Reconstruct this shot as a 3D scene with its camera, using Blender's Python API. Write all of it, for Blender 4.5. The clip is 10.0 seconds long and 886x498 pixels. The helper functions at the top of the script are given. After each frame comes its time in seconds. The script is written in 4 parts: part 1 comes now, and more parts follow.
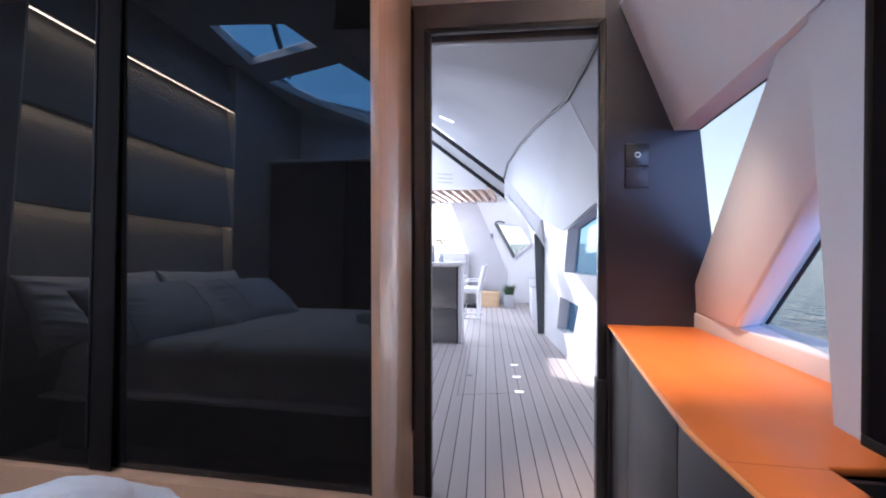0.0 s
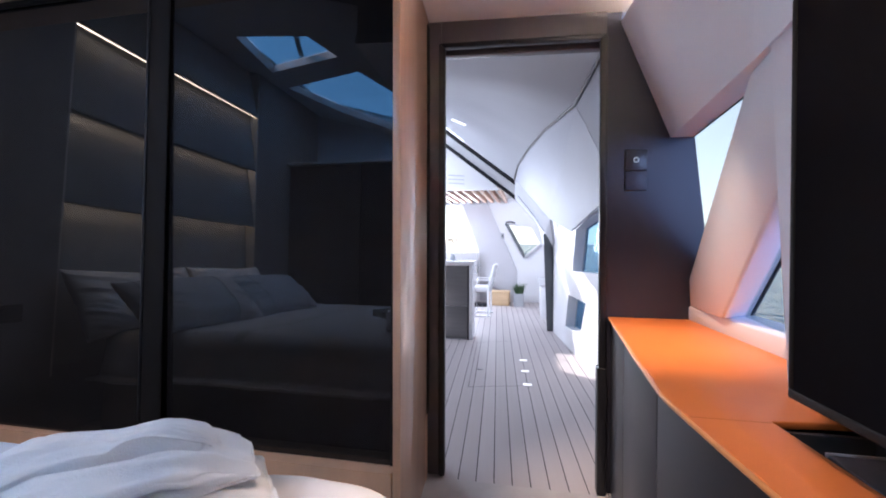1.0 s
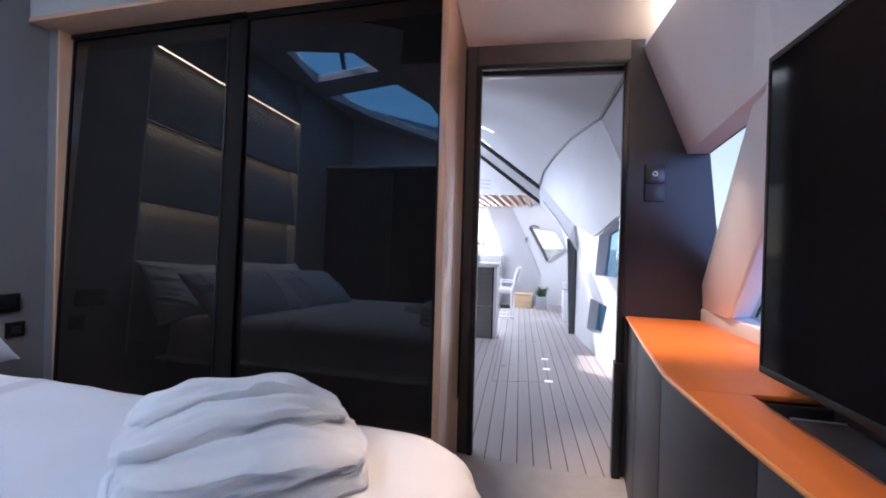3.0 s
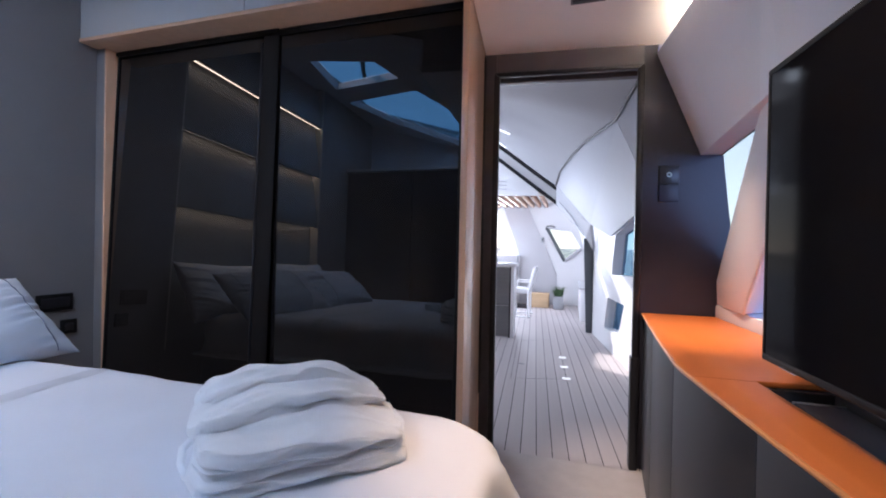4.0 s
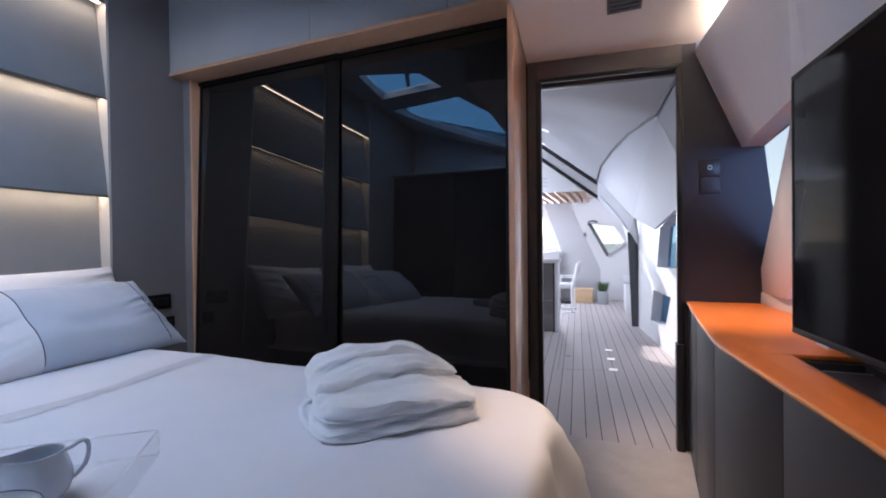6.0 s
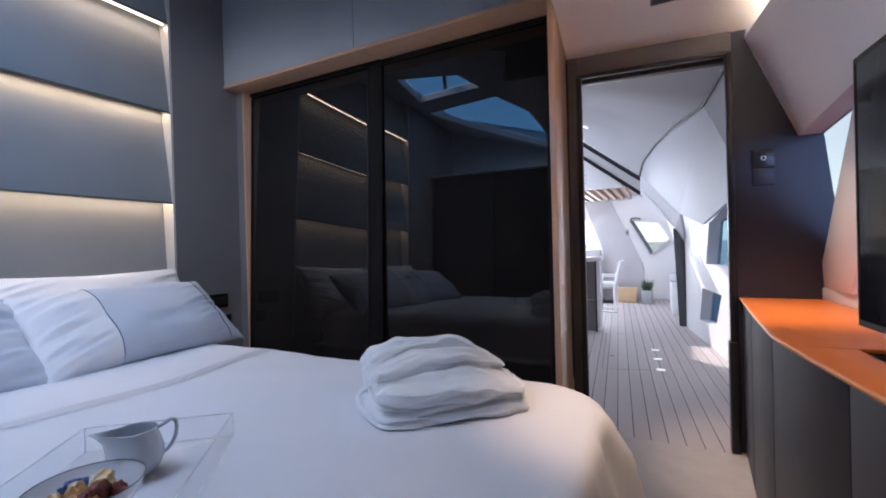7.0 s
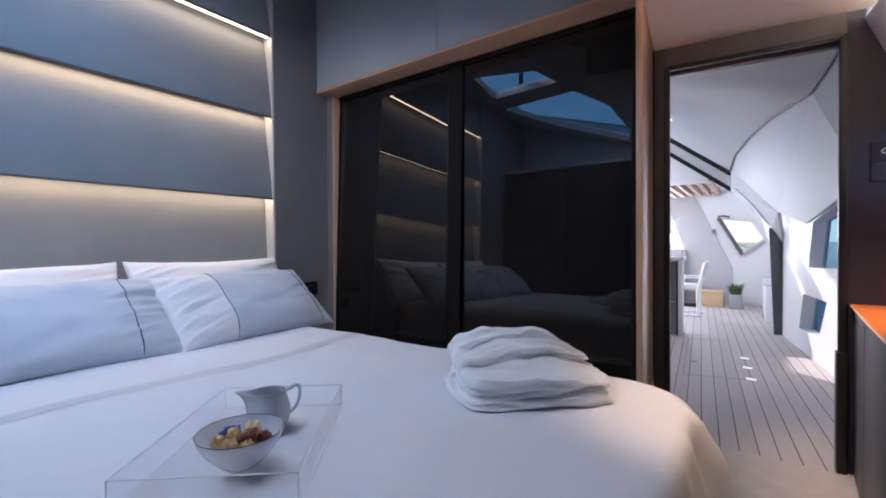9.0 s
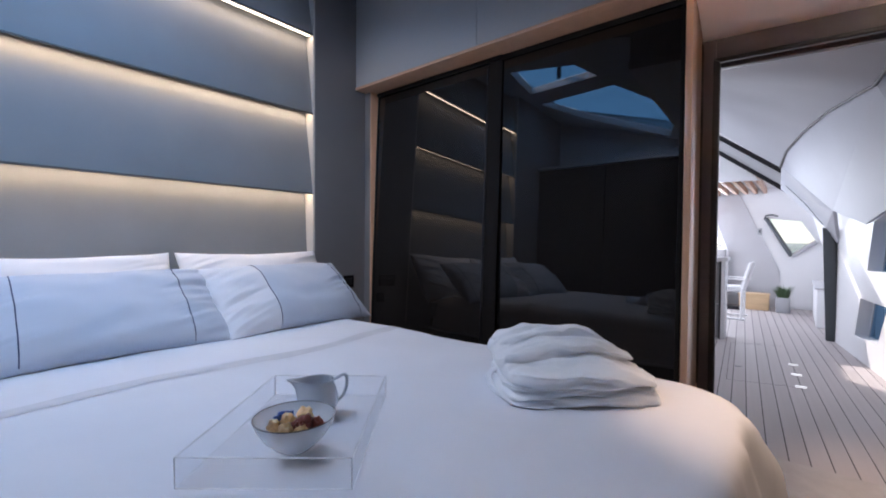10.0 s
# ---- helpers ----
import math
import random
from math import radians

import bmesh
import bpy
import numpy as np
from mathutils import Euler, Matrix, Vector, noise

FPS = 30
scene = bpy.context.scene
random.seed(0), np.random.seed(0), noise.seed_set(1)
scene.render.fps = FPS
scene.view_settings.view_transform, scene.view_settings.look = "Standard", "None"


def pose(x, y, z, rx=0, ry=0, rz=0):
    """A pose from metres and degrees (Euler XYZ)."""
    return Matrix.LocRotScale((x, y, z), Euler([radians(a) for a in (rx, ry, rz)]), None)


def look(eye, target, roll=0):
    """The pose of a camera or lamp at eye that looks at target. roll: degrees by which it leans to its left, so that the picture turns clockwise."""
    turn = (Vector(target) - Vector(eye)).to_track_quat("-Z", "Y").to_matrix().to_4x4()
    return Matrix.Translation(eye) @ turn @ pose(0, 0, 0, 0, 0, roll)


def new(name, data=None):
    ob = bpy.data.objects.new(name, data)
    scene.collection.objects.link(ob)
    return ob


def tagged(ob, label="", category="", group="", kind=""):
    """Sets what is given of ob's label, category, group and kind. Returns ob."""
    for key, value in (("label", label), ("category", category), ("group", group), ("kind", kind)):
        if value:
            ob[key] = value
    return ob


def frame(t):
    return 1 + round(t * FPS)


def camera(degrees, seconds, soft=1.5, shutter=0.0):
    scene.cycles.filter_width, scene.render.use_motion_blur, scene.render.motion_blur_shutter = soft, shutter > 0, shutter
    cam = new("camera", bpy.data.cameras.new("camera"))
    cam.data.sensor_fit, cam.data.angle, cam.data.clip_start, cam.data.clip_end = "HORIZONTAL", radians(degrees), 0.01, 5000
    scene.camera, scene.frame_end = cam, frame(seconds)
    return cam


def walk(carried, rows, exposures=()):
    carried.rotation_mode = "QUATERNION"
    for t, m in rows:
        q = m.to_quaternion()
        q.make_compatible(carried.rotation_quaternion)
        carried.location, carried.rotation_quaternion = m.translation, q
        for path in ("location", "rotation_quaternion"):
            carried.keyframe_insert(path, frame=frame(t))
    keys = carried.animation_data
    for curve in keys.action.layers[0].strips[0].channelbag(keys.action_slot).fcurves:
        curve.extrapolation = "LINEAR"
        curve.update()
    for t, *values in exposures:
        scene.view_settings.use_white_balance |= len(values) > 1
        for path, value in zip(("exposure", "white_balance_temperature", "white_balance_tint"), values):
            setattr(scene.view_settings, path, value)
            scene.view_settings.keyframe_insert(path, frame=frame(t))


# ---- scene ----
cam = camera(92.4, 10.0, soft=1.9)
PATH = [
    (0, (0.034, -1.889, 1.153), (-0.323, 0.078, 1.128), -0.1),
    (0.5, (0.044, -1.968, 1.147), (-0.335, -0.004, 1.124), -0.1),
    (1, (0.054, -2.051, 1.142), (-0.353, -0.093, 1.118), 0.1),
    (1.5, (0.056, -2.117, 1.141), (-0.375, -0.164, 1.118), 0.6),
    (2, (0.052, -2.177, 1.145), (-0.408, -0.23, 1.121), 0.9),
    (2.5, (0.048, -2.233, 1.144), (-0.437, -0.293, 1.121), 1.1),
    (3.8, (0.039, -2.383, 1.134), (-0.517, -0.462, 1.128), 1.5),
    (4, (0.042, -2.403, 1.136), (-0.534, -0.487, 1.122), 1.1),
    (4.5, (0.042, -2.453, 1.129), (-0.57, -0.549, 1.117), 0.6),
    (5, (0.041, -2.513, 1.127), (-0.608, -0.621, 1.114), 0.0),
    (6.3, (0.042, -2.626, 1.126), (-0.751, -0.79, 1.112), -1.0),
    (6.5, (0.032, -2.63, 1.116), (-0.796, -0.809, 1.106), -1.3),
    (7, (0.027, -2.663, 1.112), (-0.876, -0.878, 1.103), -1.5),
    (7.5, (0.025, -2.692, 1.112), (-0.946, -0.944, 1.102), -1.4),
    (8, (0.022, -2.719, 1.112), (-1.021, -1.013, 1.1), -1.2),
    (8.5, (0.02, -2.743, 1.112), (-1.083, -1.075, 1.095), -0.9),
    (9, (0.006, -2.763, 1.108), (-1.161, -1.138, 1.085), -0.4),
    (9.5, (-0.01, -2.778, 1.105), (-1.23, -1.193, 1.073), -0.0),
    (10, (-0.025, -2.792, 1.104), (-1.301, -1.253, 1.064), 0.4),
]
walk(cam, [(t, look(eye, target, roll)) for t, eye, target, roll in PATH], [(0, 0.60, 6250, 18), (1.5, 0.58, 6250, 18), (3, 0.46, 6270, 18), (4, 0.41, 6290, 18), (6.5, 0.20, 6480, 18), (10, 0.22, 6640, 18)])

# ---- light ----
world = bpy.data.worlds.new("world")
scene.world = world
world.use_nodes = True
wn = world.node_tree.nodes
sky = wn.new("ShaderNodeTexSky")
sky.sky_type, sky.sun_disc = "NISHITA", False
sky.sun_elevation, sky.sun_rotation = radians(42), radians(-25)
sky.air_density, sky.dust_density = 1.0, 0.3
# thin high cloud takes some of the blue out of the sky
veil = wn.new("ShaderNodeHueSaturation")
veil.inputs["Saturation"].default_value = 0.42
world.node_tree.links.new(sky.outputs[0], veil.inputs["Color"])
world.node_tree.links.new(veil.outputs[0], wn["Background"].inputs[0])
wn["Background"].inputs[1].default_value = 0.17


def lamp(name, kind, power, colour, m, size=(0.1, 0.1), angle=0.5):
    data = bpy.data.lights.new(name, kind)
    data.energy, data.color = power, colour
    if kind == "AREA":
        data.shape, data.size, data.size_y = "RECTANGLE", size[0], size[1]
    if kind == "SUN":
        data.angle = radians(angle)
    ob = new(name, data)
    ob.matrix_world = m
    return tagged(ob, kind="structure")


WARM, SOFT, DAY = (1.0, 0.73, 0.49), (1.0, 0.81, 0.59), (0.75, 0.87, 1.0)
sun_way = Vector((-0.62, 0.45, 0.68))
lamp("sun", "SUN", 4.0, (1.0, 0.95, 0.88), look(sun_way * 20, (0, 0, 0)), angle=0.6)
# daylight at skylights, hull window and end window; saloon side and roof lamps added
lamp("skylight_daylight", "AREA", 98, (0.67, 0.81, 1.0), pose(-1.72, -2.76, 2.93, 0, 16.7, 0), (1.9, 2.5))
# hidden outside behind the hull panel, added to rake blue over the door wall
lamp("hull_window_daylight", "AREA", 17, (0.34, 0.51, 1.0), look((1.45, -1.75, 1.65), (0.6, 0.0, 1.15)), (0.5, 0.6))
# fills the saloon from an added side window out of view
lamp("added_side_fill", "AREA", 46, DAY, look((-2.66, 4.0, 1.55), (-0.4, 6.4, 0.9)), (1.6, 0.9))
lamp("saloon_front_daylight", "AREA", 52, DAY, look((-1.5, 6.35, 1.4), (-0.5, 2.0, 0.3)), (0.9, 0.9))
# fills the saloon from an added roof gap out of view
lamp("added_roof_fill", "AREA", 56, DAY, look((-2.2, 2.6, 3.4), (-1.7, 2.9, 0.0)), (3.2, 0.8))
# warm strips: under each upholstered headboard panel, and in the cove over the hull lining
for x, z, power in ((-2.705, 2.545, 2.0), (-2.732, 2.010, 2.5), (-2.732, 1.445, 2.5)):
    lamp("headboard_strip_light", "AREA", power, SOFT, look((x, -1.94, z), (x - 0.02, -1.94, z - 0.3)), (1.78, 0.02))
lamp("cove_light", "AREA", 33.0, SOFT, look((0.57, -0.85, 2.118), (0.50, -0.85, 2.5)) @ pose(0, 0, 0, 0, 0, 5), (1.55, 0.04))
# downlights added out of view for the warm pools on worktop and bed
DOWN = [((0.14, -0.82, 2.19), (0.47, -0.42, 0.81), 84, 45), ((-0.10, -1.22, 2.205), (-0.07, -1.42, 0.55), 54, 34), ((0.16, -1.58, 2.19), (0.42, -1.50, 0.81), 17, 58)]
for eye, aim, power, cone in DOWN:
    d_ = lamp("added_downlight_lamp", "SPOT", power, WARM, look(Vector(eye) - Vector((0, 0, 0.02)), aim))
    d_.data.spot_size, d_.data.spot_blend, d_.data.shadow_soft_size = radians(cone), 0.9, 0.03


# ---- materials ----
def material(name, base, rough=0.5, metal=0.0, vary=0.08, scale=6.0, grain=60.0, bump=0.05, stretch=(1, 1, 1), ior=1.45, coat=0.0, sheen=0.0, rnd=0.0):
    m = bpy.data.materials.new(name)
    m.use_nodes = True
    n, l = m.node_tree.nodes, m.node_tree.links
    b = n["Principled BSDF"]
    b.inputs["Roughness"].default_value, b.inputs["Metallic"].default_value, b.inputs["IOR"].default_value = rough, metal, ior
    b.inputs["Coat Weight"].default_value, b.inputs["Sheen Weight"].default_value = coat, sheen
    tc, mp = n.new("ShaderNodeTexCoord"), n.new("ShaderNodeMapping")
    mp.inputs["Scale"].default_value = stretch
    l.new(tc.outputs["Object"], mp.inputs[0])
    a, c = n.new("ShaderNodeTexNoise"), n.new("ShaderNodeTexNoise")
    a.inputs["Scale"].default_value, c.inputs["Scale"].default_value = scale, grain
    a.inputs["Detail"].default_value = c.inputs["Detail"].default_value = 4
    l.new(mp.outputs[0], a.inputs[0]), l.new(mp.outputs[0], c.inputs[0])
    mix = n.new("ShaderNodeMath")
    mix.operation = "MULTIPLY_ADD"
    mix.inputs[1].default_value = 0.4
    l.new(c.outputs[0], mix.inputs[0]), l.new(a.outputs[0], mix.inputs[2])
    ramp = n.new("ShaderNodeMapRange")
    ramp.inputs[1].default_value, ramp.inputs[2].default_value = 0.4, 1.0
    ramp.inputs[3].default_value, ramp.inputs[4].default_value = 1 - vary, 1 + vary
    l.new(mix.outputs[0], ramp.inputs[0])
    last = ramp.outputs[0]
    if rnd:
        info, r2, mul = n.new("ShaderNodeObjectInfo"), n.new("ShaderNodeMapRange"), n.new("ShaderNodeMath")
        r2.inputs[3].default_value, r2.inputs[4].default_value, mul.operation = 1 - rnd, 1 + rnd, "MULTIPLY"
        l.new(info.outputs["Random"], r2.inputs[0]), l.new(r2.outputs[0], mul.inputs[0]), l.new(last, mul.inputs[1])
        last = mul.outputs[0]
    col = n.new("ShaderNodeVectorMath")
    col.operation = "SCALE"
    col.inputs[0].default_value = base
    l.new(last, col.inputs["Scale"]), l.new(col.outputs[0], b.inputs["Base Color"])
    if bump:
        bp = n.new("ShaderNodeBump")
        bp.inputs["Strength"].default_value, bp.inputs["Distance"].default_value = bump, 0.004
        l.new(mix.outputs[0], bp.inputs["Height"]), l.new(bp.outputs[0], b.inputs["Normal"])
    return m


def emitter(name, colour, strength):
    m = bpy.data.materials.new(name)
    m.use_nodes = True
    b = m.node_tree.nodes["Principled BSDF"]
    b.inputs["Emission Color"].default_value, b.inputs["Emission Strength"].default_value = (*colour, 1), strength
    return m


def clear(name, alpha, tint=(1, 1, 1), rough=0.01):
    m = bpy.data.materials.new(name)
    m.use_nodes = True
    b = m.node_tree.nodes["Principled BSDF"]
    b.inputs["Base Color"].default_value, b.inputs["Roughness"].default_value = (*tint, 1), rough
    b.inputs["Alpha"].default_value = alpha
    return m


M = dict(
    carpet=material("carpet", (0.47, 0.44, 0.43), 0.95, vary=0.12, scale=9, grain=220, bump=0.6, sheen=0.2),
    plank=material("plank", (0.49, 0.445, 0.445), 0.62, vary=0.09, scale=3, grain=40, bump=0.05, stretch=(6, 0.6, 1), rnd=0.05),
    caulk=material("caulk", (0.03, 0.028, 0.03), 0.7, vary=0.1),
    darkwall=material("dark_wall", (0.022, 0.023, 0.038), 0.45, vary=0.06, scale=3, grain=150, bump=0.08),
    casing=material("dark_casing", (0.090, 0.079, 0.085), 0.5, vary=0.07, grain=120, bump=0.05),
    seal=material("black_seal", (0.014, 0.014, 0.018), 0.35, vary=0.1),
    wood=material("pale_wood", (0.78, 0.465, 0.295), 0.34, vary=0.08, scale=2.5, grain=30, bump=0.03, stretch=(7, 7, 0.7), coat=0.7),
    blackglass=material("black_glass", (0.0135, 0.012, 0.012), 0.02, vary=0.1, bump=0.0, ior=1.52),
    blackframe=material("black_frame", (0.014, 0.0125, 0.0125), 0.6, vary=0.1, bump=0.02, ior=1.22),
    greycab=material("grey_cabinet", (0.49, 0.505, 0.52), 0.5, vary=0.05, scale=2, grain=120, bump=0.04),
    greywall=material("grey_wall", (0.215, 0.207, 0.216), 0.6, vary=0.05, scale=2.5, grain=160, bump=0.06),
    roofgrey=material("roof_lining", (0.50, 0.505, 0.53), 0.6, vary=0.05, scale=2.5, grain=160, bump=0.06),
    fabric=material("grey_fabric", (0.275, 0.285, 0.295), 0.85, vary=0.08, scale=3, grain=260, bump=0.25, sheen=0.15),
    trimw=material("white_trim", (0.62, 0.60, 0.57), 0.4, vary=0.04, bump=0.02),
    trimd=material("grey_trim", (0.12, 0.115, 0.11), 0.5, vary=0.05, bump=0.02),
    lining=material("hull_lining", (0.74, 0.79, 0.88), 0.6, vary=0.04, scale=2, grain=140, bump=0.05),
    ceiling=material("ceiling_lining", (0.80, 0.775, 0.755), 0.65, vary=0.04, scale=2, grain=140, bump=0.04),
    orange=material("orange_leather", (0.80, 0.225, 0.052), 0.38, vary=0.07, scale=4, grain=180, bump=0.14),
    seamline=material("seam_line", (0.58, 0.14, 0.025), 0.6, vary=0.1),
    orangeglint=material("orange_glint", (0.82, 0.34, 0.12), 0.4, vary=0.05),
    cabfront=material("cabinet_front", (0.047, 0.045, 0.049), 0.42, vary=0.06, scale=2, grain=90, bump=0.03),
    screen=material("screen", (0.009, 0.009, 0.011), 0.07, vary=0.1, bump=0.0, ior=1.085),
    linen=material("white_linen", (0.79, 0.805, 0.855), 0.9, vary=0.03, scale=5, grain=300, bump=0.12, ior=1.25, sheen=0.05),
    terry=material("white_terry", (0.85, 0.88, 0.93), 0.95, vary=0.05, scale=12, grain=420, bump=0.8, sheen=0.4),
    ribbon=material("grey_ribbon", (0.63, 0.645, 0.69), 0.42, vary=0.08, bump=0.05),
    seamgrey=material("grey_stitching", (0.60, 0.60, 0.63), 0.7, vary=0.1),
    paleblue=material("pale_blue_cotton", (0.575, 0.64, 0.745), 0.7, vary=0.03, scale=5, grain=300, bump=0.10, sheen=0.1),
    navy=material("navy_piping", (0.03, 0.05, 0.13), 0.6, vary=0.08, bump=0.03),
    china=material("white_china", (0.53, 0.585, 0.66), 0.14, vary=0.03, bump=0.0, coat=0.5),
    gold=material("gold_foil", (0.74, 0.49, 0.26), 0.28, 0.85, vary=0.25, scale=60, grain=200, bump=0.9),
    bluefoil=material("blue_foil", (0.06, 0.11, 0.30), 0.35, 0.6, vary=0.25, scale=60, grain=200, bump=0.9),
    redfoil=material("red_foil", (0.20, 0.055, 0.04), 0.35, 0.5, vary=0.25, scale=60, grain=200, bump=0.9),
    salonwhite=material("saloon_white", (0.78, 0.78, 0.80), 0.45, vary=0.03, scale=2, grain=100, bump=0.03),
    # saloon white with shading put into the colour, against the lamps' glare
    facetdim=material("lining_dimmed_white", (0.50, 0.51, 0.55), 0.6, vary=0.03, scale=2, grain=100, bump=0.03),
    # white ceiling greyed in colour so it reads as shaded
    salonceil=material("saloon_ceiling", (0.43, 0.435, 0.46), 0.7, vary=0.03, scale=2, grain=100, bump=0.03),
    salongrey=material("saloon_grey", (0.50, 0.50, 0.53), 0.6, vary=0.05, scale=2, grain=100, bump=0.03),
    postgrey=material("post_grey", (0.09, 0.10, 0.11), 0.5, vary=0.06, bump=0.03),
    steel=material("brushed_steel", (0.25, 0.25, 0.26), 0.35, 0.85, vary=0.08, scale=3, grain=60, bump=0.04, stretch=(1, 1, 12)),
    batten=material("wood_batten", (0.42, 0.27, 0.20), 0.5, vary=0.15, scale=3, grain=30, stretch=(6, 1, 6)),
    boxwood=material("plywood_box", (0.62, 0.43, 0.26), 0.5, vary=0.1, scale=4, grain=40, stretch=(1, 1, 6)),
    pot=material("grey_pot", (0.35, 0.36, 0.38), 0.6, vary=0.1, bump=0.1),
    leaf=material("leaf", (0.06, 0.11, 0.05), 0.6, vary=0.3, scale=20, bump=0.05),
    blossom=material("blossom", (0.22, 0.19, 0.26), 0.8, vary=0.2, scale=40),
    cushion=material("cushion", (0.60, 0.60, 0.62), 0.8, vary=0.05, grain=240, bump=0.1),
    edge=material("polished_edge", (0.97, 0.98, 1.0), 0.20, vary=0.35, scale=22, grain=60, bump=0.0, coat=1.0),
    bowlglass=clear("bowl_glass", 0.42, (0.72, 0.78, 0.86), 0.03),
    led=emitter("warm_strip", (1.0, 0.86, 0.68), 4.0),
    whiteglow=emitter("white_glow", (0.92, 0.96, 1.0), 0.75),
    leddim=emitter("warm_strip_dim", (1.0, 0.82, 0.60), 0.5),
    ledcore=emitter("thermostat_light", (0.35, 0.8, 0.75), 0.09),
)


def water(name):
    m = bpy.data.materials.new(name)
    m.use_nodes = True
    n, l = m.node_tree.nodes, m.node_tree.links
    b = n["Principled BSDF"]
    b.inputs["Base Color"].default_value, b.inputs["Roughness"].default_value = (0.030, 0.115, 0.24, 1), 0.10
    b.inputs["IOR"].default_value = 1.2
    tc, mp = n.new("ShaderNodeTexCoord"), n.new("ShaderNodeMapping")
    mp.inputs["Scale"].default_value = (1.0, 0.45, 1.0)
    a, c, ad, bp = n.new("ShaderNodeTexNoise"), n.new("ShaderNodeTexNoise"), n.new("ShaderNodeMath"), n.new("ShaderNodeBump")
    a.inputs["Scale"].default_value, c.inputs["Scale"].default_value = 0.5, 2.6
    a.inputs["Detail"].default_value = c.inputs["Detail"].default_value = 5
    ad.operation = "ADD"
    bp.inputs["Strength"].default_value, bp.inputs["Distance"].default_value = 1.0, 1.3
    l.new(tc.outputs["Object"], mp.inputs[0]), l.new(mp.outputs[0], a.inputs[0]), l.new(mp.outputs[0], c.inputs[0])
    l.new(a.outputs[0], ad.inputs[0]), l.new(c.outputs[0], ad.inputs[1]), l.new(ad.outputs[0], bp.inputs["Height"])
    l.new(bp.outputs[0], b.inputs["Normal"])
    return m


def perspex(name, tint, least, most):
    """Clear plastic sheet: see-through, with a sharp gloss that grows towards grazing views."""
    m = bpy.data.materials.new(name)
    m.use_nodes = True
    n, l = m.node_tree.nodes, m.node_tree.links
    t, g, mx, f, r = n.new("ShaderNodeBsdfTransparent"), n.new("ShaderNodeBsdfGlossy"), n.new("ShaderNodeMixShader"), n.new("ShaderNodeLayerWeight"), n.new("ShaderNodeMapRange")
    t.inputs[0].default_value, g.inputs["Roughness"].default_value, f.inputs["Blend"].default_value = (*tint, 1), 0.04, 0.22
    r.inputs[3].default_value, r.inputs[4].default_value = least, most
    l.new(f.outputs["Facing"], r.inputs[0]), l.new(r.outputs[0], mx.inputs[0])
    l.new(t.outputs[0], mx.inputs[1]), l.new(g.outputs[0], mx.inputs[2]), l.new(mx.outputs[0], n["Material Output"].inputs[0])
    return m


M["acrylic"] = perspex("clear_acrylic", (0.985, 0.988, 0.993), 0.008, 0.16)
M["sea"] = water("sea_water")
# towelling lets some light through its pile
fluff = M["terry"].node_tree.nodes["Principled BSDF"].inputs
fluff["Subsurface Weight"].default_value, fluff["Subsurface Scale"].default_value, fluff["Subsurface Radius"].default_value = 0.6, 0.02, (1.0, 1.0, 1.0)


def tinted(name, tint, gloss):
    """Clear tinted glazing with a weak gloss."""
    m = bpy.data.materials.new(name)
    m.use_nodes = True
    n, l = m.node_tree.nodes, m.node_tree.links
    t, g, mx = n.new("ShaderNodeBsdfTransparent"), n.new("ShaderNodeBsdfGlossy"), n.new("ShaderNodeMixShader")
    t.inputs[0].default_value, g.inputs["Roughness"].default_value, mx.inputs[0].default_value = (*tint, 1), 0.02, gloss
    l.new(t.outputs[0], mx.inputs[1]), l.new(g.outputs[0], mx.inputs[2]), l.new(mx.outputs[0], n["Material Output"].inputs[0])
    return m


# blue put in this pane makes the paler lamp above look like sky
M["skypane"] = tinted("sky_coloured_glass", (0.34, 0.58, 0.76), 0.04)
M["pane"] = tinted("window_glass", (0.72, 0.77, 0.775), 0.02)
M["hullpane"] = tinted("blue_tinted_window_glass", (0.45, 0.60, 0.71), 0.03)


# ---- mesh helpers ----
def finish(bm, smooth=False, angle=40):
    bmesh.ops.recalc_face_normals(bm, faces=bm.faces[:])
    if smooth:
        for f in bm.faces:
            f.smooth = True
        for e in bm.edges:
            if len(e.link_faces) == 2 and e.calc_face_angle(0) > radians(angle):
                e.smooth = False
    return bm


def thing(name, loc, label, category, group="", kind=""):
    ob = new(name)
    ob.empty_display_size = 0.1
    ob.location = loc
    return tagged(ob, label, category, group, kind)


def mesh_of(name, bm, mat):
    me = bpy.data.meshes.new(name)
    bm.to_mesh(me)
    bm.free()
    me.materials.append(mat)
    return me


def part(name, bm, mat, parent, label=""):
    """One mesh, drawn in world places, under a thing (an Empty) or under a part."""
    ob = new(name, mesh_of(name, bm, mat))
    ob.parent = parent
    if parent.type == "EMPTY":
        ob.matrix_parent_inverse = Matrix.Translation(-parent.location)
    return tagged(ob, label)


def solo(name, bm, mat, label, category="", kind="", group=""):
    return tagged(new(name, mesh_of(name, bm, mat)), label, category, group, kind)


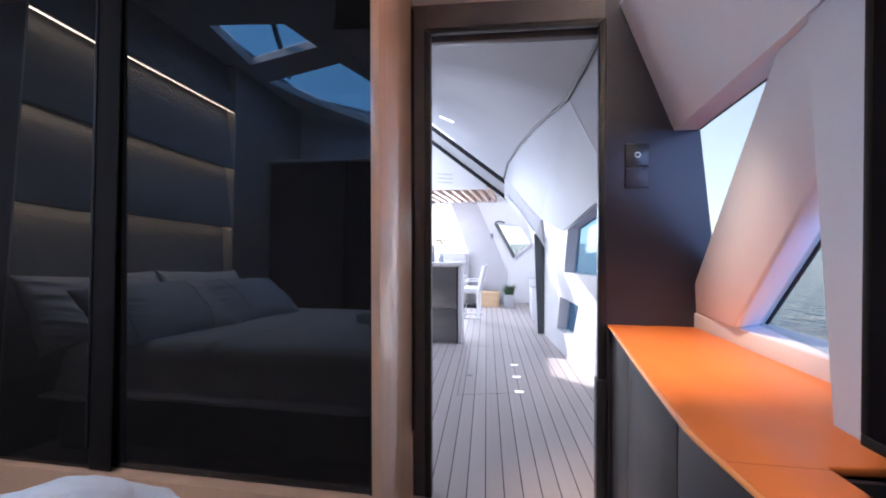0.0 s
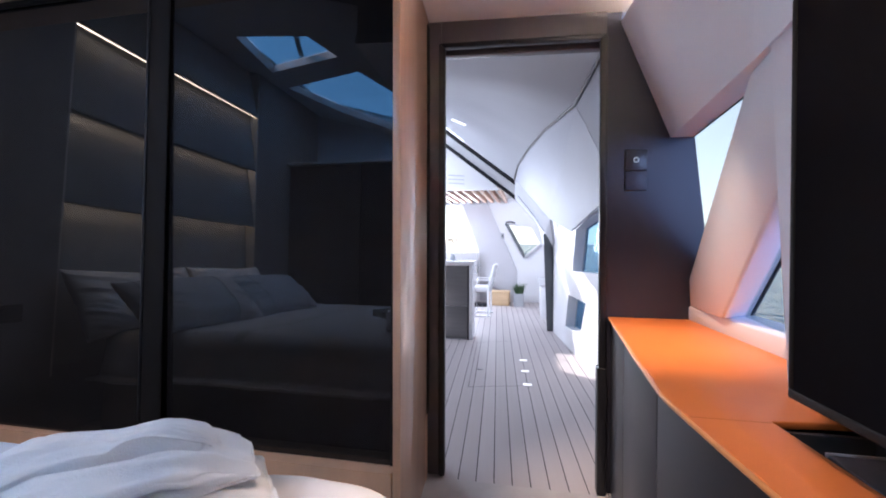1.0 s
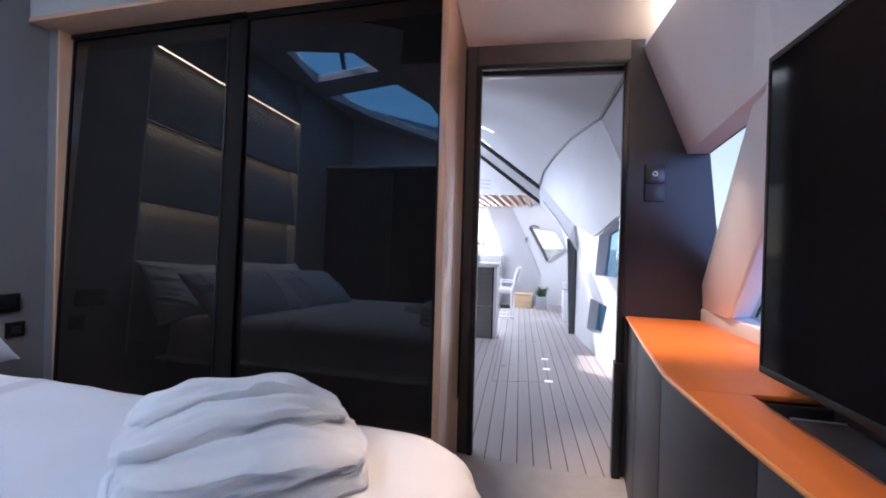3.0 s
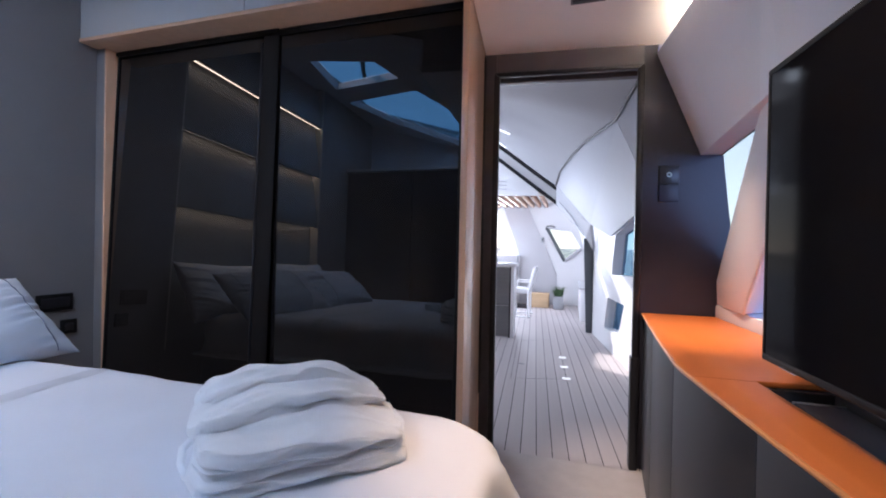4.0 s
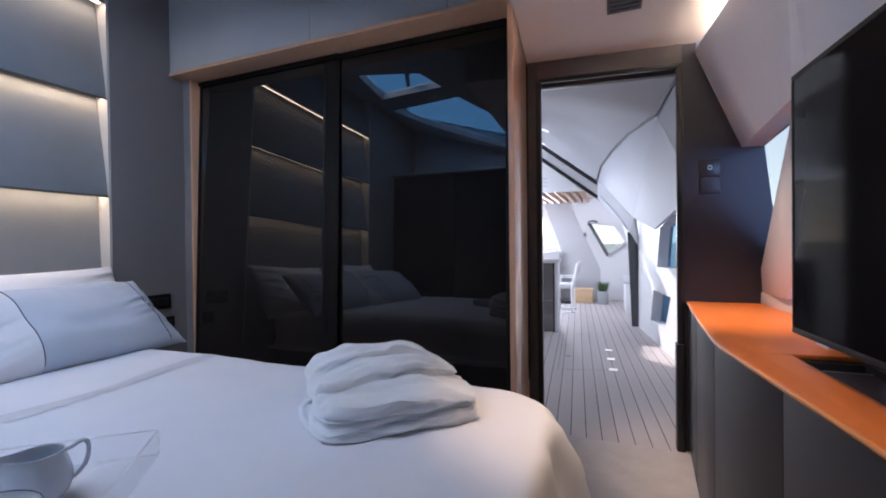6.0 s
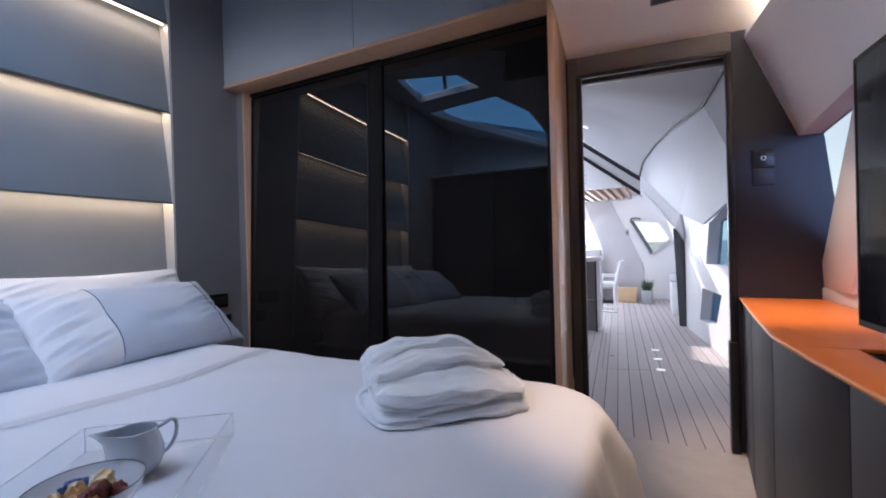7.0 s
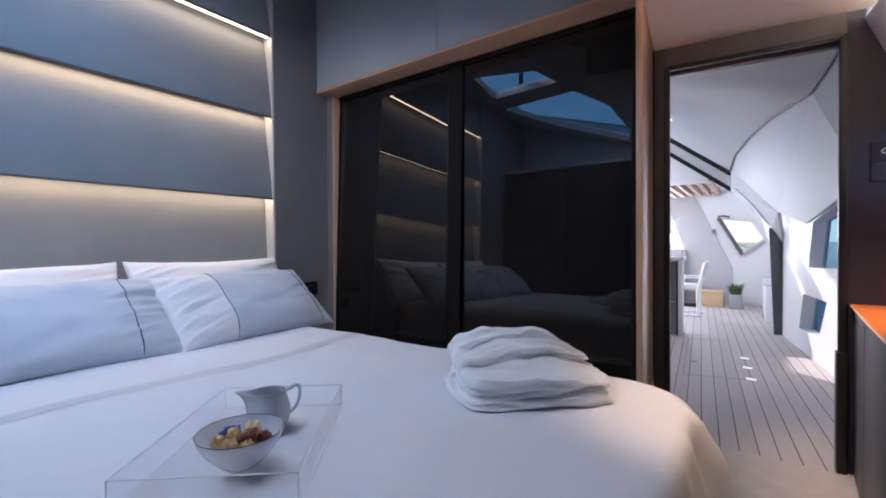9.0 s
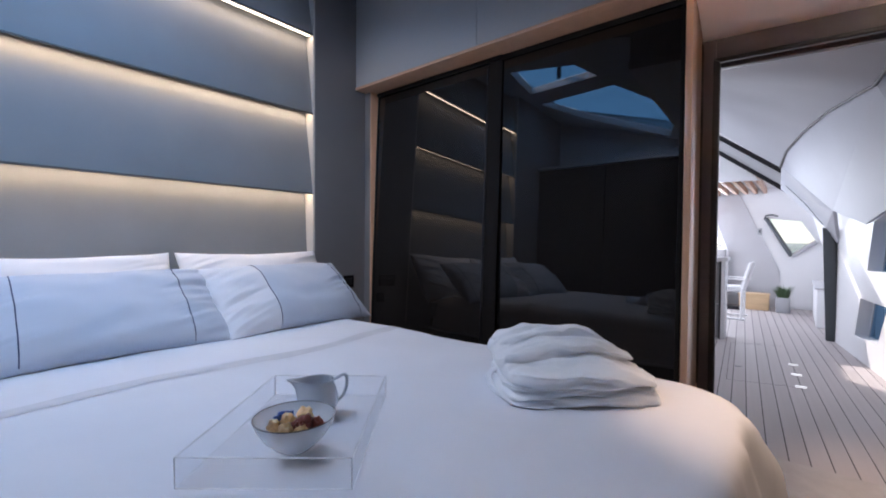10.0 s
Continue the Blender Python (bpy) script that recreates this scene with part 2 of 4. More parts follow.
def box(x0, x1, y0, y1, z0, z1, bevel=0.0, seg=2, bm=None):
    out = bm or bmesh.new()
    b = bmesh.new() if bm else out
    r = bmesh.ops.create_cube(b, size=1)
    for v in r["verts"]:
        v.co = Vector(((x0 + x1) / 2 + v.co.x * (x1 - x0), (y0 + y1) / 2 + v.co.y * (y1 - y0), (z0 + z1) / 2 + v.co.z * (z1 - z0)))
    if bevel:
        bmesh.ops.bevel(b, geom=b.edges[:], offset=bevel, segments=seg, affect="EDGES", profile=0.5)
    if bm:
        me = bpy.data.meshes.new("tmp")
        b.to_mesh(me), b.free()
        out.from_mesh(me)
        bpy.data.meshes.remove(me)
    return finish(out, bevel > 0, 60)


def prism(points, push, bevel=0.0, bm=None):
    """A flat polygon, pushed along a vector into a solid."""
    b = bm or bmesh.new()
    vs = [b.verts.new(p) for p in points]
    f = b.faces.new(vs)
    r = bmesh.ops.extrude_face_region(b, geom=[f])
    for v in r["geom"]:
        if isinstance(v, bmesh.types.BMVert):
            v.co += Vector(push)
    if bevel:
        bmesh.ops.bevel(b, geom=b.edges[:], offset=bevel, segments=2, affect="EDGES", profile=0.5)
    return finish(b, bevel > 0, 50)


def holed(outer, holes, push):
    """A flat outline with openings through it, pushed along a vector into a solid."""
    b = bmesh.new()
    edges = []
    for loop in (outer, *holes):
        vs = [b.verts.new(p) for p in loop]
        edges += [b.edges.new((vs[i], vs[(i + 1) % len(vs)])) for i in range(len(vs))]
    bmesh.ops.triangle_fill(b, use_beauty=True, use_dissolve=False, edges=edges)
    r = bmesh.ops.extrude_face_region(b, geom=b.faces[:])
    for v in r["geom"]:
        if isinstance(v, bmesh.types.BMVert):
            v.co += Vector(push)
    return finish(b)


def tube(points, radius, sides=8, closed=False, bm=None):
    b = bm or bmesh.new()
    pts = [Vector(p) for p in points]
    rings, n = [], len(pts)
    for i, p in enumerate(pts):
        a = pts[(i - 1) % n] if (closed or i) else p
        c = pts[(i + 1) % n] if (closed or i < n - 1) else p
        d = (c - a).normalized()
        u = d.orthogonal().normalized() if abs(d.z) > 0.99 else d.cross(Vector((0, 0, 1))).normalized()
        w = d.cross(u).normalized()
        rings.append([b.verts.new(p + radius * (math.cos(k * 2 * math.pi / sides) * u + math.sin(k * 2 * math.pi / sides) * w)) for k in range(sides)])
    for i in range(n if closed else n - 1):
        q, s = rings[i], rings[(i + 1) % n]
        for k in range(sides):
            b.faces.new((q[k], q[(k + 1) % sides], s[(k + 1) % sides], s[k]))
    if not closed:
        b.faces.new(rings[0][::-1]), b.faces.new(rings[-1])
    return finish(b, True, 70)


def lathe(profile, centre, sides=40, bm=None):
    """Turns a profile of (radius, height) round the upright axis through centre."""
    b = bm or bmesh.new()
    rings = [[b.verts.new((centre[0] + r * math.cos(2 * math.pi * k / sides), centre[1] + r * math.sin(2 * math.pi * k / sides), centre[2] + z)) for k in range(sides)] for r, z in profile]
    for q, s in zip(rings, rings[1:]):
        for k in range(sides):
            b.faces.new((q[k], q[(k + 1) % sides], s[(k + 1) % sides], s[k]))
    b.faces.new(rings[0][::-1]), b.faces.new(rings[-1])
    return finish(b, True, 50)


def sheet(nu, nv, place):
    """A grid of nu x nv cells; place(u, v) with u, v from 0 to 1 gives each point."""
    b = bmesh.new()
    g = [[b.verts.new(place(i / nu, j / nv)) for j in range(nv + 1)] for i in range(nu + 1)]
    for i in range(nu):
        for j in range(nv):
            b.faces.new((g[i][j], g[i + 1][j], g[i + 1][j + 1], g[i][j + 1]))
    return finish(b, True, 80)


def wob(p, s, seed=0.0):
    return noise.noise(Vector(p) * s + Vector((seed * 7.3, seed * 3.1, seed)))


# ---- structure: cabin ----
solo("ground", sheet(24, 24, lambda u, v: ((u - 0.5) * 7000, (v - 0.5) * 7000, -1.9)), M["sea"], "dark blue rippled sea water round the yacht", "sea", "structure")
solo("floor_cabin", box(-2.95, 0.9, -4.05, -0.03, -0.06, 0.0), M["carpet"], "pale woven carpet on the cabin floor", "floor", "structure")


# the wall round the doorway; its free edge follows the hull lining and the window
wall = solo("wall_door", holed(
    [(-0.43, 0, 0), (-0.43, 0, 2.32), (0.45, 0, 2.32), (0.455, 0, 2.20), (0.448, 0, 2.150), (0.654, 0, 1.623), (0.752, 0, 1.623), (0.80, 0, 1.17), (0.835, 0, 0.85), (0.90, 0, 0.0),
     (0.38, 0, 0), (0.38, 0, 2.088), (-0.385, 0, 2.112), (-0.385, 0, 0)], [], (0, 0.08, 0)), M["darkwall"], "dark taupe matt wall panel beside the doorway", "wall", "structure")
door = thing("door_1", (0, 0, 0), "dark doorway frame standing open to the bright saloon", "door frame", kind="structure")
part("door_casing", prism([(-0.448, -0.012, 0), (-0.448, -0.012, 2.26), (-0.38, -0.012, 2.26), (-0.38, -0.012, 0)], (0, 0.012, 0), 0.002), M["casing"], door)
part("door_casing", prism([(-0.378, -0.012, 2.118), (-0.378, -0.012, 2.255), (0.385, -0.012, 2.235), (0.385, -0.012, 2.094)], (0, 0.012, 0), 0.002), M["casing"], door)
part("door_jamb", prism([(-0.392, -0.022, 0), (-0.392, -0.022, 2.115), (-0.36, -0.022, 2.093), (-0.36, -0.022, 0)], (0, 0.035, 0), 0.005), M["seal"], door)
part("door_jamb", prism([(0.356, -0.022, 0), (0.356, -0.022, 2.068), (0.388, -0.022, 2.09), (0.388, -0.022, 0)], (0, 0.035, 0), 0.005), M["seal"], door)
part("door_head", prism([(-0.36, -0.022, 2.093), (-0.392, -0.022, 2.117), (0.388, -0.022, 2.092), (0.356, -0.022, 2.068)], (0, 0.035, 0), 0.005), M["seal"], door)
part("door_stop", prism([(-0.37, 0.05, 2.084), (-0.39, 0.05, 2.114), (0.385, 0.05, 2.087), (0.366, 0.05, 2.056)], (0, 0.045, 0), 0.004), M["casing"], door)
part("jamb_foot", box(0.349, 0.390, -0.032, 0.03, 0, 0.58, 0.005), M["seal"], door)

# ceiling: low soffit by the door and the hull side, roof sloping up over the bed with two lights in it
solo("ceiling", prism([(-0.443, 0.0, 2.226), (-0.383, -0.655, 2.222), (-0.383, -0.70, 2.222), (-0.40, -1.10, 2.222), (-0.88, -1.10, 2.25), (-0.88, -4.05, 2.25), (0.62, -4.05, 2.182), (0.62, 0.0, 2.182)], (0, 0, 0.05)), M["ceiling"], "pale lining of the low cabin ceiling", "ceiling", "structure")


def roof(x, y):
    return (x, y, 2.98 - 0.30 * (x + 2.6))


A = [(-1.48, -1.64), (-1.37, -1.885), (-2.433, -2.657), (-2.288, -1.944)]
B = [(-1.296, -2.10), (-1.04, -2.50), (-1.05, -3.32), (-1.22, -3.92), (-2.14, -3.52), (-2.53, -3.09)]
solo("ceiling_roof", holed([roof(*p) for p in [(-0.87, -1.10), (-2.82, -1.10), (-2.82, -4.05), (-0.87, -4.05)]], [[roof(*p) for p in A], [roof(*p) for p in B]], (0.02, 0, 0.065)), M["roofgrey"], "grey sloping roof lining with two skylights", "ceiling", "structure")
solo("ceiling_roof_upper", box(-2.95, -0.35, -1.10, 0.08, 3.15, 3.21), M["roofgrey"], "high grey roof lining over the cabinets", "ceiling", "structure")
solo("wall_riser", prism([(-2.95, -1.10, 3.05), (-0.87, -1.10, 2.46), (-0.86, -1.10, 2.25), (-0.36, -1.10, 2.235), (-0.36, -1.10, 3.21), (-2.95, -1.10, 3.21)], (0, -0.03, 0)), M["roofgrey"], "step in the roof lining", "wall", "structure")
solo("wall_soffit_side", box(-0.40, -0.37, -1.10, -0.70, 2.225, 3.21), M["roofgrey"], "upright side of the low ceiling", "wall", "structure")
for k, q in enumerate((A, B)):
    w = thing(f"window_{k + 1}", roof(*q[0]), "dark-framed skylight pane in the sloping roof", "window", kind="structure")
    p = part("pane", prism([Vector(roof(*c)) + Vector((0.02, 0, 0.068)) for c in q], (0.002, 0, 0.008)), M["skypane"], w)
    p.visible_shadow = False
    up = Vector((0.019, 0, 0.062))
    ring = q if k else q[1:3]
    for c, d in zip(ring, ring[1:]):
        ins = (Vector(roof(*d)) - Vector(roof(*c))).cross(up).normalized() * -0.006
        # white, grey or dark colour is chosen by how lit each reveal looks
        part("reveal", prism([Vector(roof(*c)), Vector(roof(*d)), Vector(roof(*d)) + up, Vector(roof(*c)) + up], ins), M["salonwhite" if not k else "roofgrey" if c[1] < -3.4 else "trimd"], w, "" if k else "reveal coloured white for its lit look")
    e0, e1 = (((-2.05, -2.55), (-2.36, -3.15)) if k else ((-1.63, -1.62), (-1.99, -2.38)))
    # stands for a pole outside, drawn under the lamp so it shows
    part("glazing_bar", tube([Vector(roof(*e0)) + Vector((0.03, 0, 0.12)), Vector(roof(*e1)) + Vector((0.03, 0, 0.12))], 0.022, 8), M["trimd"], w)
solo("wall_wardrobe_return", box(-2.68, -2.617, -0.574, -0.01, 0, 2.263), M["greywall"], "narrow grey wall return beside the wardrobe", "wall", "structure")
# headboard wall, back wall and far parts of the room
solo("wall_headboard", box(-2.95, -2.83, -4.05, 0.05, 0, 3.2), M["greywall"], "grey matt wall behind the bed", "wall", "structure")
solo("wall_headboard_column", box(-2.83, -2.68, -1.03, -0.02, 0, 3.15), M["greywall"], "grey matt wall column beside the wardrobe", "wall", "structure")
solo("wall_headboard_column", box(-2.83, -2.68, -4.04, -2.815, 0, 3.03), M["greywall"], "grey matt wall column beside the headboard", "wall", "structure")
solo("wall_back", box(-2.95, 0.95, -4.15, -4.05, 0, 3.2), M["roofgrey"], "grey cabin wall over the dark sliding doors", "wall", "structure")
solo("wall_back_side", box(0.04, 0.95, -3.55, -3.45, 0, 2.4), M["roofgrey"], "grey wall end beside the sliding doors", "wall", "structure")
# upright step between the low hull-side ceiling and the sloping roof
solo("wall_roof_step", prism([(-0.87, -1.10, 2.25), (-0.87, -4.05, 2.25), (-0.87, -4.05, 2.462), (-0.87, -1.10, 2.462)], (0.02, 0, 0)), M["roofgrey"], "low upright step in the roof lining", "wall", "structure")
solo("wall_wardrobe_rear", box(-2.95, -0.43, 0.02, 0.08, 0, 3.2), M["greywall"], "plain wall behind the wardrobe", "wall", "structure")

# ---- structure: hull side of the cabin ----
D = 0.05


def hx(x, y):
    return x + D * y


def upper(u, v):
    y = -3.45 * u
    top, low = Vector((0.445 + 0.10 * min(-y, 1.2), y, 2.145)), Vector((hx(0.655, y), y, 1.615))
    return top.lerp(low, v)


ub = sheet(24, 8, upper)
r_ = bmesh.ops.extrude_face_region(ub, geom=ub.faces[:])
for v_ in r_["geom"]:
    if isinstance(v_, bmesh.types.BMVert):
        v_.co += Vector((0.012, 0, 0.004))
solo("wall_hull_upper", finish(ub, True, 25), M["lining"], "pale padded hull lining slanting over the window", "wall", "structure")
# raised lining panels, with upright joints, over the far half of the slant
def slanted(y, v, off):
    return Vector(upper(-y / 3.45, v)) + Vector((-0.93, 0, -0.37)) * off


solo("wall_hull_panel", prism([slanted(-0.965, 0, 0.003), slanted(-0.81, 1, 0.003), slanted(-1.02, 1, 0.022), slanted(-1.13, 0, 0.022)], (0.02, 0, 0.008)), M["lining"], "narrow raised panel of the pale hull lining", "wall", "structure")
solo("wall_hull_panel", prism([slanted(-1.131, 0, 0.026), slanted(-1.021, 1, 0.026), slanted(-3.3, 1, 0.026), slanted(-3.3, 0, 0.026)], (0.02, 0, 0.008)), M["lining"], "raised panel of the pale hull lining", "wall", "structure")
solo("wall_hull_reveal", prism([(0.655, 0, 1.615), (0.667, 0, 1.628), (0.752, 0, 1.628), (0.752, 0, 1.613)], (-0.19, -3.45, 0)), M["lining"], "pale reveal over the hull window", "wall", "structure")
solo("wall_hull_outer", prism([(0.56, 0.0, 2.40), (0.54, -3.45, 2.40), (0.562, -3.45, 1.63), (0.752, 0.0, 1.63)], (0.012, 0, 0.004)), M["lining"], "hull side above the window", "wall", "structure")


def glass(y, z):
    return (0.80 + (1.17 - z) * 0.113 + 0.06 * y, y, z)


hullwin = thing("window_3", (0.8, -0.5, 0.86), "slanting hull window looking out on the sea", "window", kind="structure")
p = part("pane", prism([glass(0.0, 0.84), glass(0.0, 1.63), glass(-1.3, 1.63), glass(-1.3, 0.84)], (0.006, 0, 0)), M["pane"], hullwin)
p.visible_shadow = False
part("frame_edge", tube([Vector(glass(0.0, 1.612)) + Vector((-0.003, -0.004, 0)), Vector(glass(-1.0, 1.612)) + Vector((-0.003, 0, 0))], 0.003, 6), M["seal"], hullwin)
part("window_sill", prism([(0.732, 0.0, 0.80), (0.732, 0.0, 0.870), (0.835, 0.0, 0.885), (0.835, 0.0, 0.80)], (0.085, -1.30, 0), 0.006), M["lining"], hullwin)
solo("wall_hull_lower", box(0.84, 0.92, -3.45, 0.0, 0.0, 0.86), M["lining"], "hull side under the window", "wall", "structure")
# diagonal strut across the window
solo("wall_hull_strut", prism([(0.732, -0.004, 0.995), (0.736, -0.004, 0.865), (0.735, -0.33, 0.868), (0.655, -0.87, 1.30), (0.60, -1.00, 1.614), (0.638, -0.735, 1.614)], (0.105, 0.02, 0.015), 0.012), M["lining"], "pale diagonal hull strut crossing the window", "strut", "structure")
part("frame_edge", tube([(0.842, -0.31, 0.885), (0.762, -0.85, 1.318), (0.707, -0.98, 1.612)], 0.006, 8), M["seal"], hullwin)
solo("wall_hull_web", holed([(0.612, -0.980, 0.812), (0.612, -0.925, 1.30), (0.60, -0.90, 1.80), (0.60, -3.45, 1.80), (0.612, -3.45, 1.05), (0.612, -1.16, 1.05), (0.612, -1.065, 0.812)], [], (0.22, 0, 0)), M["lining"], "pale upright hull panel behind the screen", "wall", "structure")

# ---- wardrobe ----
ward = thing("wardrobe", (-1.55, -0.3, 0), "built-in wardrobe with black glass sliding doors in a pale wood surround", "wardrobe")


def wz(x):
    return 2.264


part("side_panel", prism([(-0.413, -0.655, 0), (-0.385, -0.655, 0), (-0.446, -0.012, 0), (-0.47, -0.012, 0)], (0, 0, 2.263), 0.002), M["wood"], ward, "pale glossy wood side panel")
part("side_panel", box(-2.616, -2.603, -0.575, -0.002, 0, 2.263, 0.002), M["wood"], ward)
part("plinth", box(-2.600, -0.438, -0.60, -0.05, 0, 0.311), M["wood"], ward, "pale wood plinth")
part("back_panel", box(-2.600, -0.438, -0.05, -0.01, 0.315, 2.2), M["blackframe"], ward)
part("lip_board", prism([(-2.68, -0.672, wz(-2.68)), (-2.68, -0.672, wz(-2.68) + 0.021), (-0.387, -0.672, wz(-0.402) + 0.021), (-0.387, -0.672, wz(-0.402))], (0, 0.62, 0), 0.003), M["wood"], ward, "pale wood lip over the doors")


LEAN_L, LEAN_R = 2.15, 1.5


def gy(z, deg):
    return -0.54 + (z - 1.2) * math.tan(radians(deg))


def stile(x0, x1, z0, z1, off, deep, deg, bevel=0.003):
    """An upright strip that leans with its door; off sets it before or behind the glass."""
    a, b = gy(z0, deg) + off, gy(z1, deg) + off
    return prism([(x0, a, z0), (x1, a, z0), (x1, b, z1), (x0, b, z1)], (0, deep, 0), bevel)


dl = part("sliding_door", stile(-2.602, -1.47, 0.315, 2.262, 0.0, 0.012, LEAN_L, 0), M["blackglass"], ward, "black mirror-glass sliding door")
dr = part("sliding_door", stile(-1.54, -0.438, 0.315, 2.262, 0.016, 0.012, LEAN_R, 0), M["blackglass"], ward)
part("door_stile", stile(-1.545, -1.449, 0.316, 2.236, -0.009, 0.008, LEAN_L), M["blackframe"], dl)
part("pull_edge", stile(-1.556, -1.546, 0.40, 2.20, -0.014, 0.013, LEAN_L, 0.002), M["seal"], dl, "slim raised pull edge")
part("door_rail", stile(-2.601, -1.449, 2.237, 2.262, -0.020, 0.018, LEAN_L), M["blackframe"], dl)
part("door_rail", stile(-1.447, -0.44, 2.232, 2.262, 0.002, 0.012, LEAN_R), M["blackframe"], dr)
part("door_stile", stile(-2.601, -2.588, 0.316, 2.236, -0.008, 0.007, LEAN_L), M["blackframe"], dl)
part("door_stile", stile(-0.458, -0.439, 0.316, 2.231, 0.006, 0.008, LEAN_R), M["blackframe"], dr)
for x0, x1 in ((-2.68, -1.538), (-1.534, -0.707), (-0.703, -0.387)):
    c = thing("wall_cabinet", ((x0 + x1) / 2, -0.4, wz(-1.5) + 0.03), "flat grey overhead cabinet over the wardrobe", "cabinet", "cabinets over the wardrobe")
    part("cabinet_body", prism([(x0, -0.645, wz(x0) + 0.023), (x1, -0.645, wz(x1) + 0.023), (x1, -0.645, 3.14), (x0, -0.645, 3.14)], (0, 0.62, 0)), M["seal"], c)
    part("cabinet_door", prism([(x0, -0.665, wz(x0) + 0.025), (x1, -0.665, wz(x1) + 0.025), (x1, -0.665, 3.14), (x0, -0.665, 3.14)], (0, 0.018, 0), 0.002), M["greycab"], c)

# dark sliding doors on the opposite wall, seen in the black glass
opp = thing("wardrobe", (-1.4, -3.42, 0), "black sliding-door wardrobe on the opposite wall", "wardrobe")
for x0, x1 in ((-2.66, -1.80), (-1.79, -0.90), (-0.89, 0.0)):
    part("sliding_door", box(x0, x1, -3.44, -3.39, 0.05, 2.18, 0.003), M["blackframe"], opp)
part("cabinet_body", box(-2.66, 0.02, -4.04, -3.445, 0.0, 2.18), M["blackframe"], opp)
part("lip_board", box(-2.675, 0.03, -4.04, -3.35, 2.185, 2.215, 0.003), M["greycab"], opp)

# ---- headboard ----
head = thing("headboard", (-2.75, -1.94, 0.5), "grey upholstered headboard of overlapping padded panels lit by warm strips", "headboard")


def pad(z0, z1, xb, xt):
    def place(u, v):
        y = -2.80 + 1.755 * u
        z = z0 + (z1 - z0) * v
        x = xb + (xt - xb) * v + 0.008 * math.sin(math.pi * min(1, v * 1.0)) ** 0.5 + 0.002 * wob((y, z, 0), 3)
        return (x, y, z)
    b = sheet(24, 12, place)
    r = bmesh.ops.extrude_face_region(b, geom=b.faces[:])
    for v in r["geom"]:
        if isinstance(v, bmesh.types.BMVert):
            v.co += Vector((-0.02, 0, 0))
    return finish(b, True, 50)


for z0, z1, xb in ((2.56, 3.02, -2.69), (2.0, 2.62, -2.69), (1.435, 2.06, -2.69), (0.45, 1.495, -2.74)):
    p = part("padded_panel", pad(z0, z1, xb, -2.795), M["fabric"], head)
    if z0 > 1:
        part("edge_trim", box(-2.690, -2.682, -2.80, -1.045, z0 - 0.008, z0 + 0.002, 0.001), M["trimd"], p)
        part("light_strip", box(-2.732, -2.722, -2.795, -1.05, *((z0 - 0.006, z0 + 0.004) if z0 > 2.5 else (z0 + 0.014, z0 + 0.02))), M["led" if z0 > 2.5 else "leddim"], p, "glowing warm light strip")
for y in (-1.043, -2.813):
    part("cheek_panel", box(-2.83, -2.682, y, y + 0.012, 0.4, 3.0), M["trimw"], head, "pale side cheek of the headboard niche")

# ---- switches by the bed, thermostat, ceiling vent ----
for y0, y1, z0, z1 in ((-0.865, -0.69, 0.735, 0.83), (-0.75, -0.668, 0.60, 0.68)):
    s = thing("wall_socket", (-2.68, (y0 + y1) / 2, z0), "small black socket plate on the grey wall", "socket")
    part("plate", box(-2.68, -2.668, y0, y1, z0, z1, 0.003), M["blackframe"], s)
    part("insert", box(-2.668, -2.664, y0 + 0.02, y1 - 0.02, z0 + 0.02, z1 - 0.02, 0.002), M["seal"], s)
th = thing("thermostat", (0.512, 0, 1.38), "black wall thermostat with a small glowing dial", "thermostat")
part("plate", box(0.466, 0.558, -0.012, 0.0, 1.472, 1.566, 0.003), M["seal"], th)
part("plate", box(0.466, 0.558, -0.010, 0.0, 1.382, 1.470, 0.003), M["darkwall"], th)
part("dial", tube([(0.512 + 0.010 * math.cos(a * 0.3142), -0.0135, 1.519 + 0.010 * math.sin(a * 0.3142)) for a in range(20)], 0.0024, 6, True), M["ledcore"], th, "small green glowing ring")
vent = thing("ceiling_vent", (0.09, -0.54, 2.2), "dark slotted air vent in the ceiling", "vent")
part("frame", box(0.02, 0.165, -0.67, -0.475, 2.190, 2.21, 0.003), M["casing"], vent)
for k in range(5):
    part("slat", box(0.03, 0.155, -0.655 + k * 0.036, -0.637 + k * 0.036, 2.186, 2.191), M["seal"], vent)
# rims for the added downlights, likewise out of view
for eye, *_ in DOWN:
    dn = thing("added_downlight", eye, "small round downlight added out of view in the ceiling", "lamp", "ceiling downlights")
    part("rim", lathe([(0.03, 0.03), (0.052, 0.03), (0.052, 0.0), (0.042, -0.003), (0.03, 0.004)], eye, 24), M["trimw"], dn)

# ---- sideboard under the window ----
front = [(0.404, -0.002), (0.381, -0.33), (0.359, -0.66), (0.343, -0.96), (0.340, -1.03), (0.343, -1.09), (0.363, -1.29), (0.386, -1.50), (0.408, -1.68), (0.439, -2.0), (0.472, -2.5), (0.503, -3.2)]
outline = [*front, (0.53, -3.2), (0.520, -1.5), (0.497, -1.15), (0.66, -1.13), (0.84, -1.13), (0.84, -0.002)]
wt = thing("worktop", (0.6, -1.5, 0.795), "long orange leather worktop with a curved front and painted edge highlight", "worktop")
part("leather_top", prism([(x, y, 0.795) for x, y in outline], (0, 0, 0.016), 0.003), M["orange"], wt)
# paler strip painted for the highlight along the rounded front
part("front_edge", tube([(x - 0.001, y, 0.8045) for x, y in front], 0.0050, 10), M["orangeglint"], wt, "pale orange strip for the edge highlight")
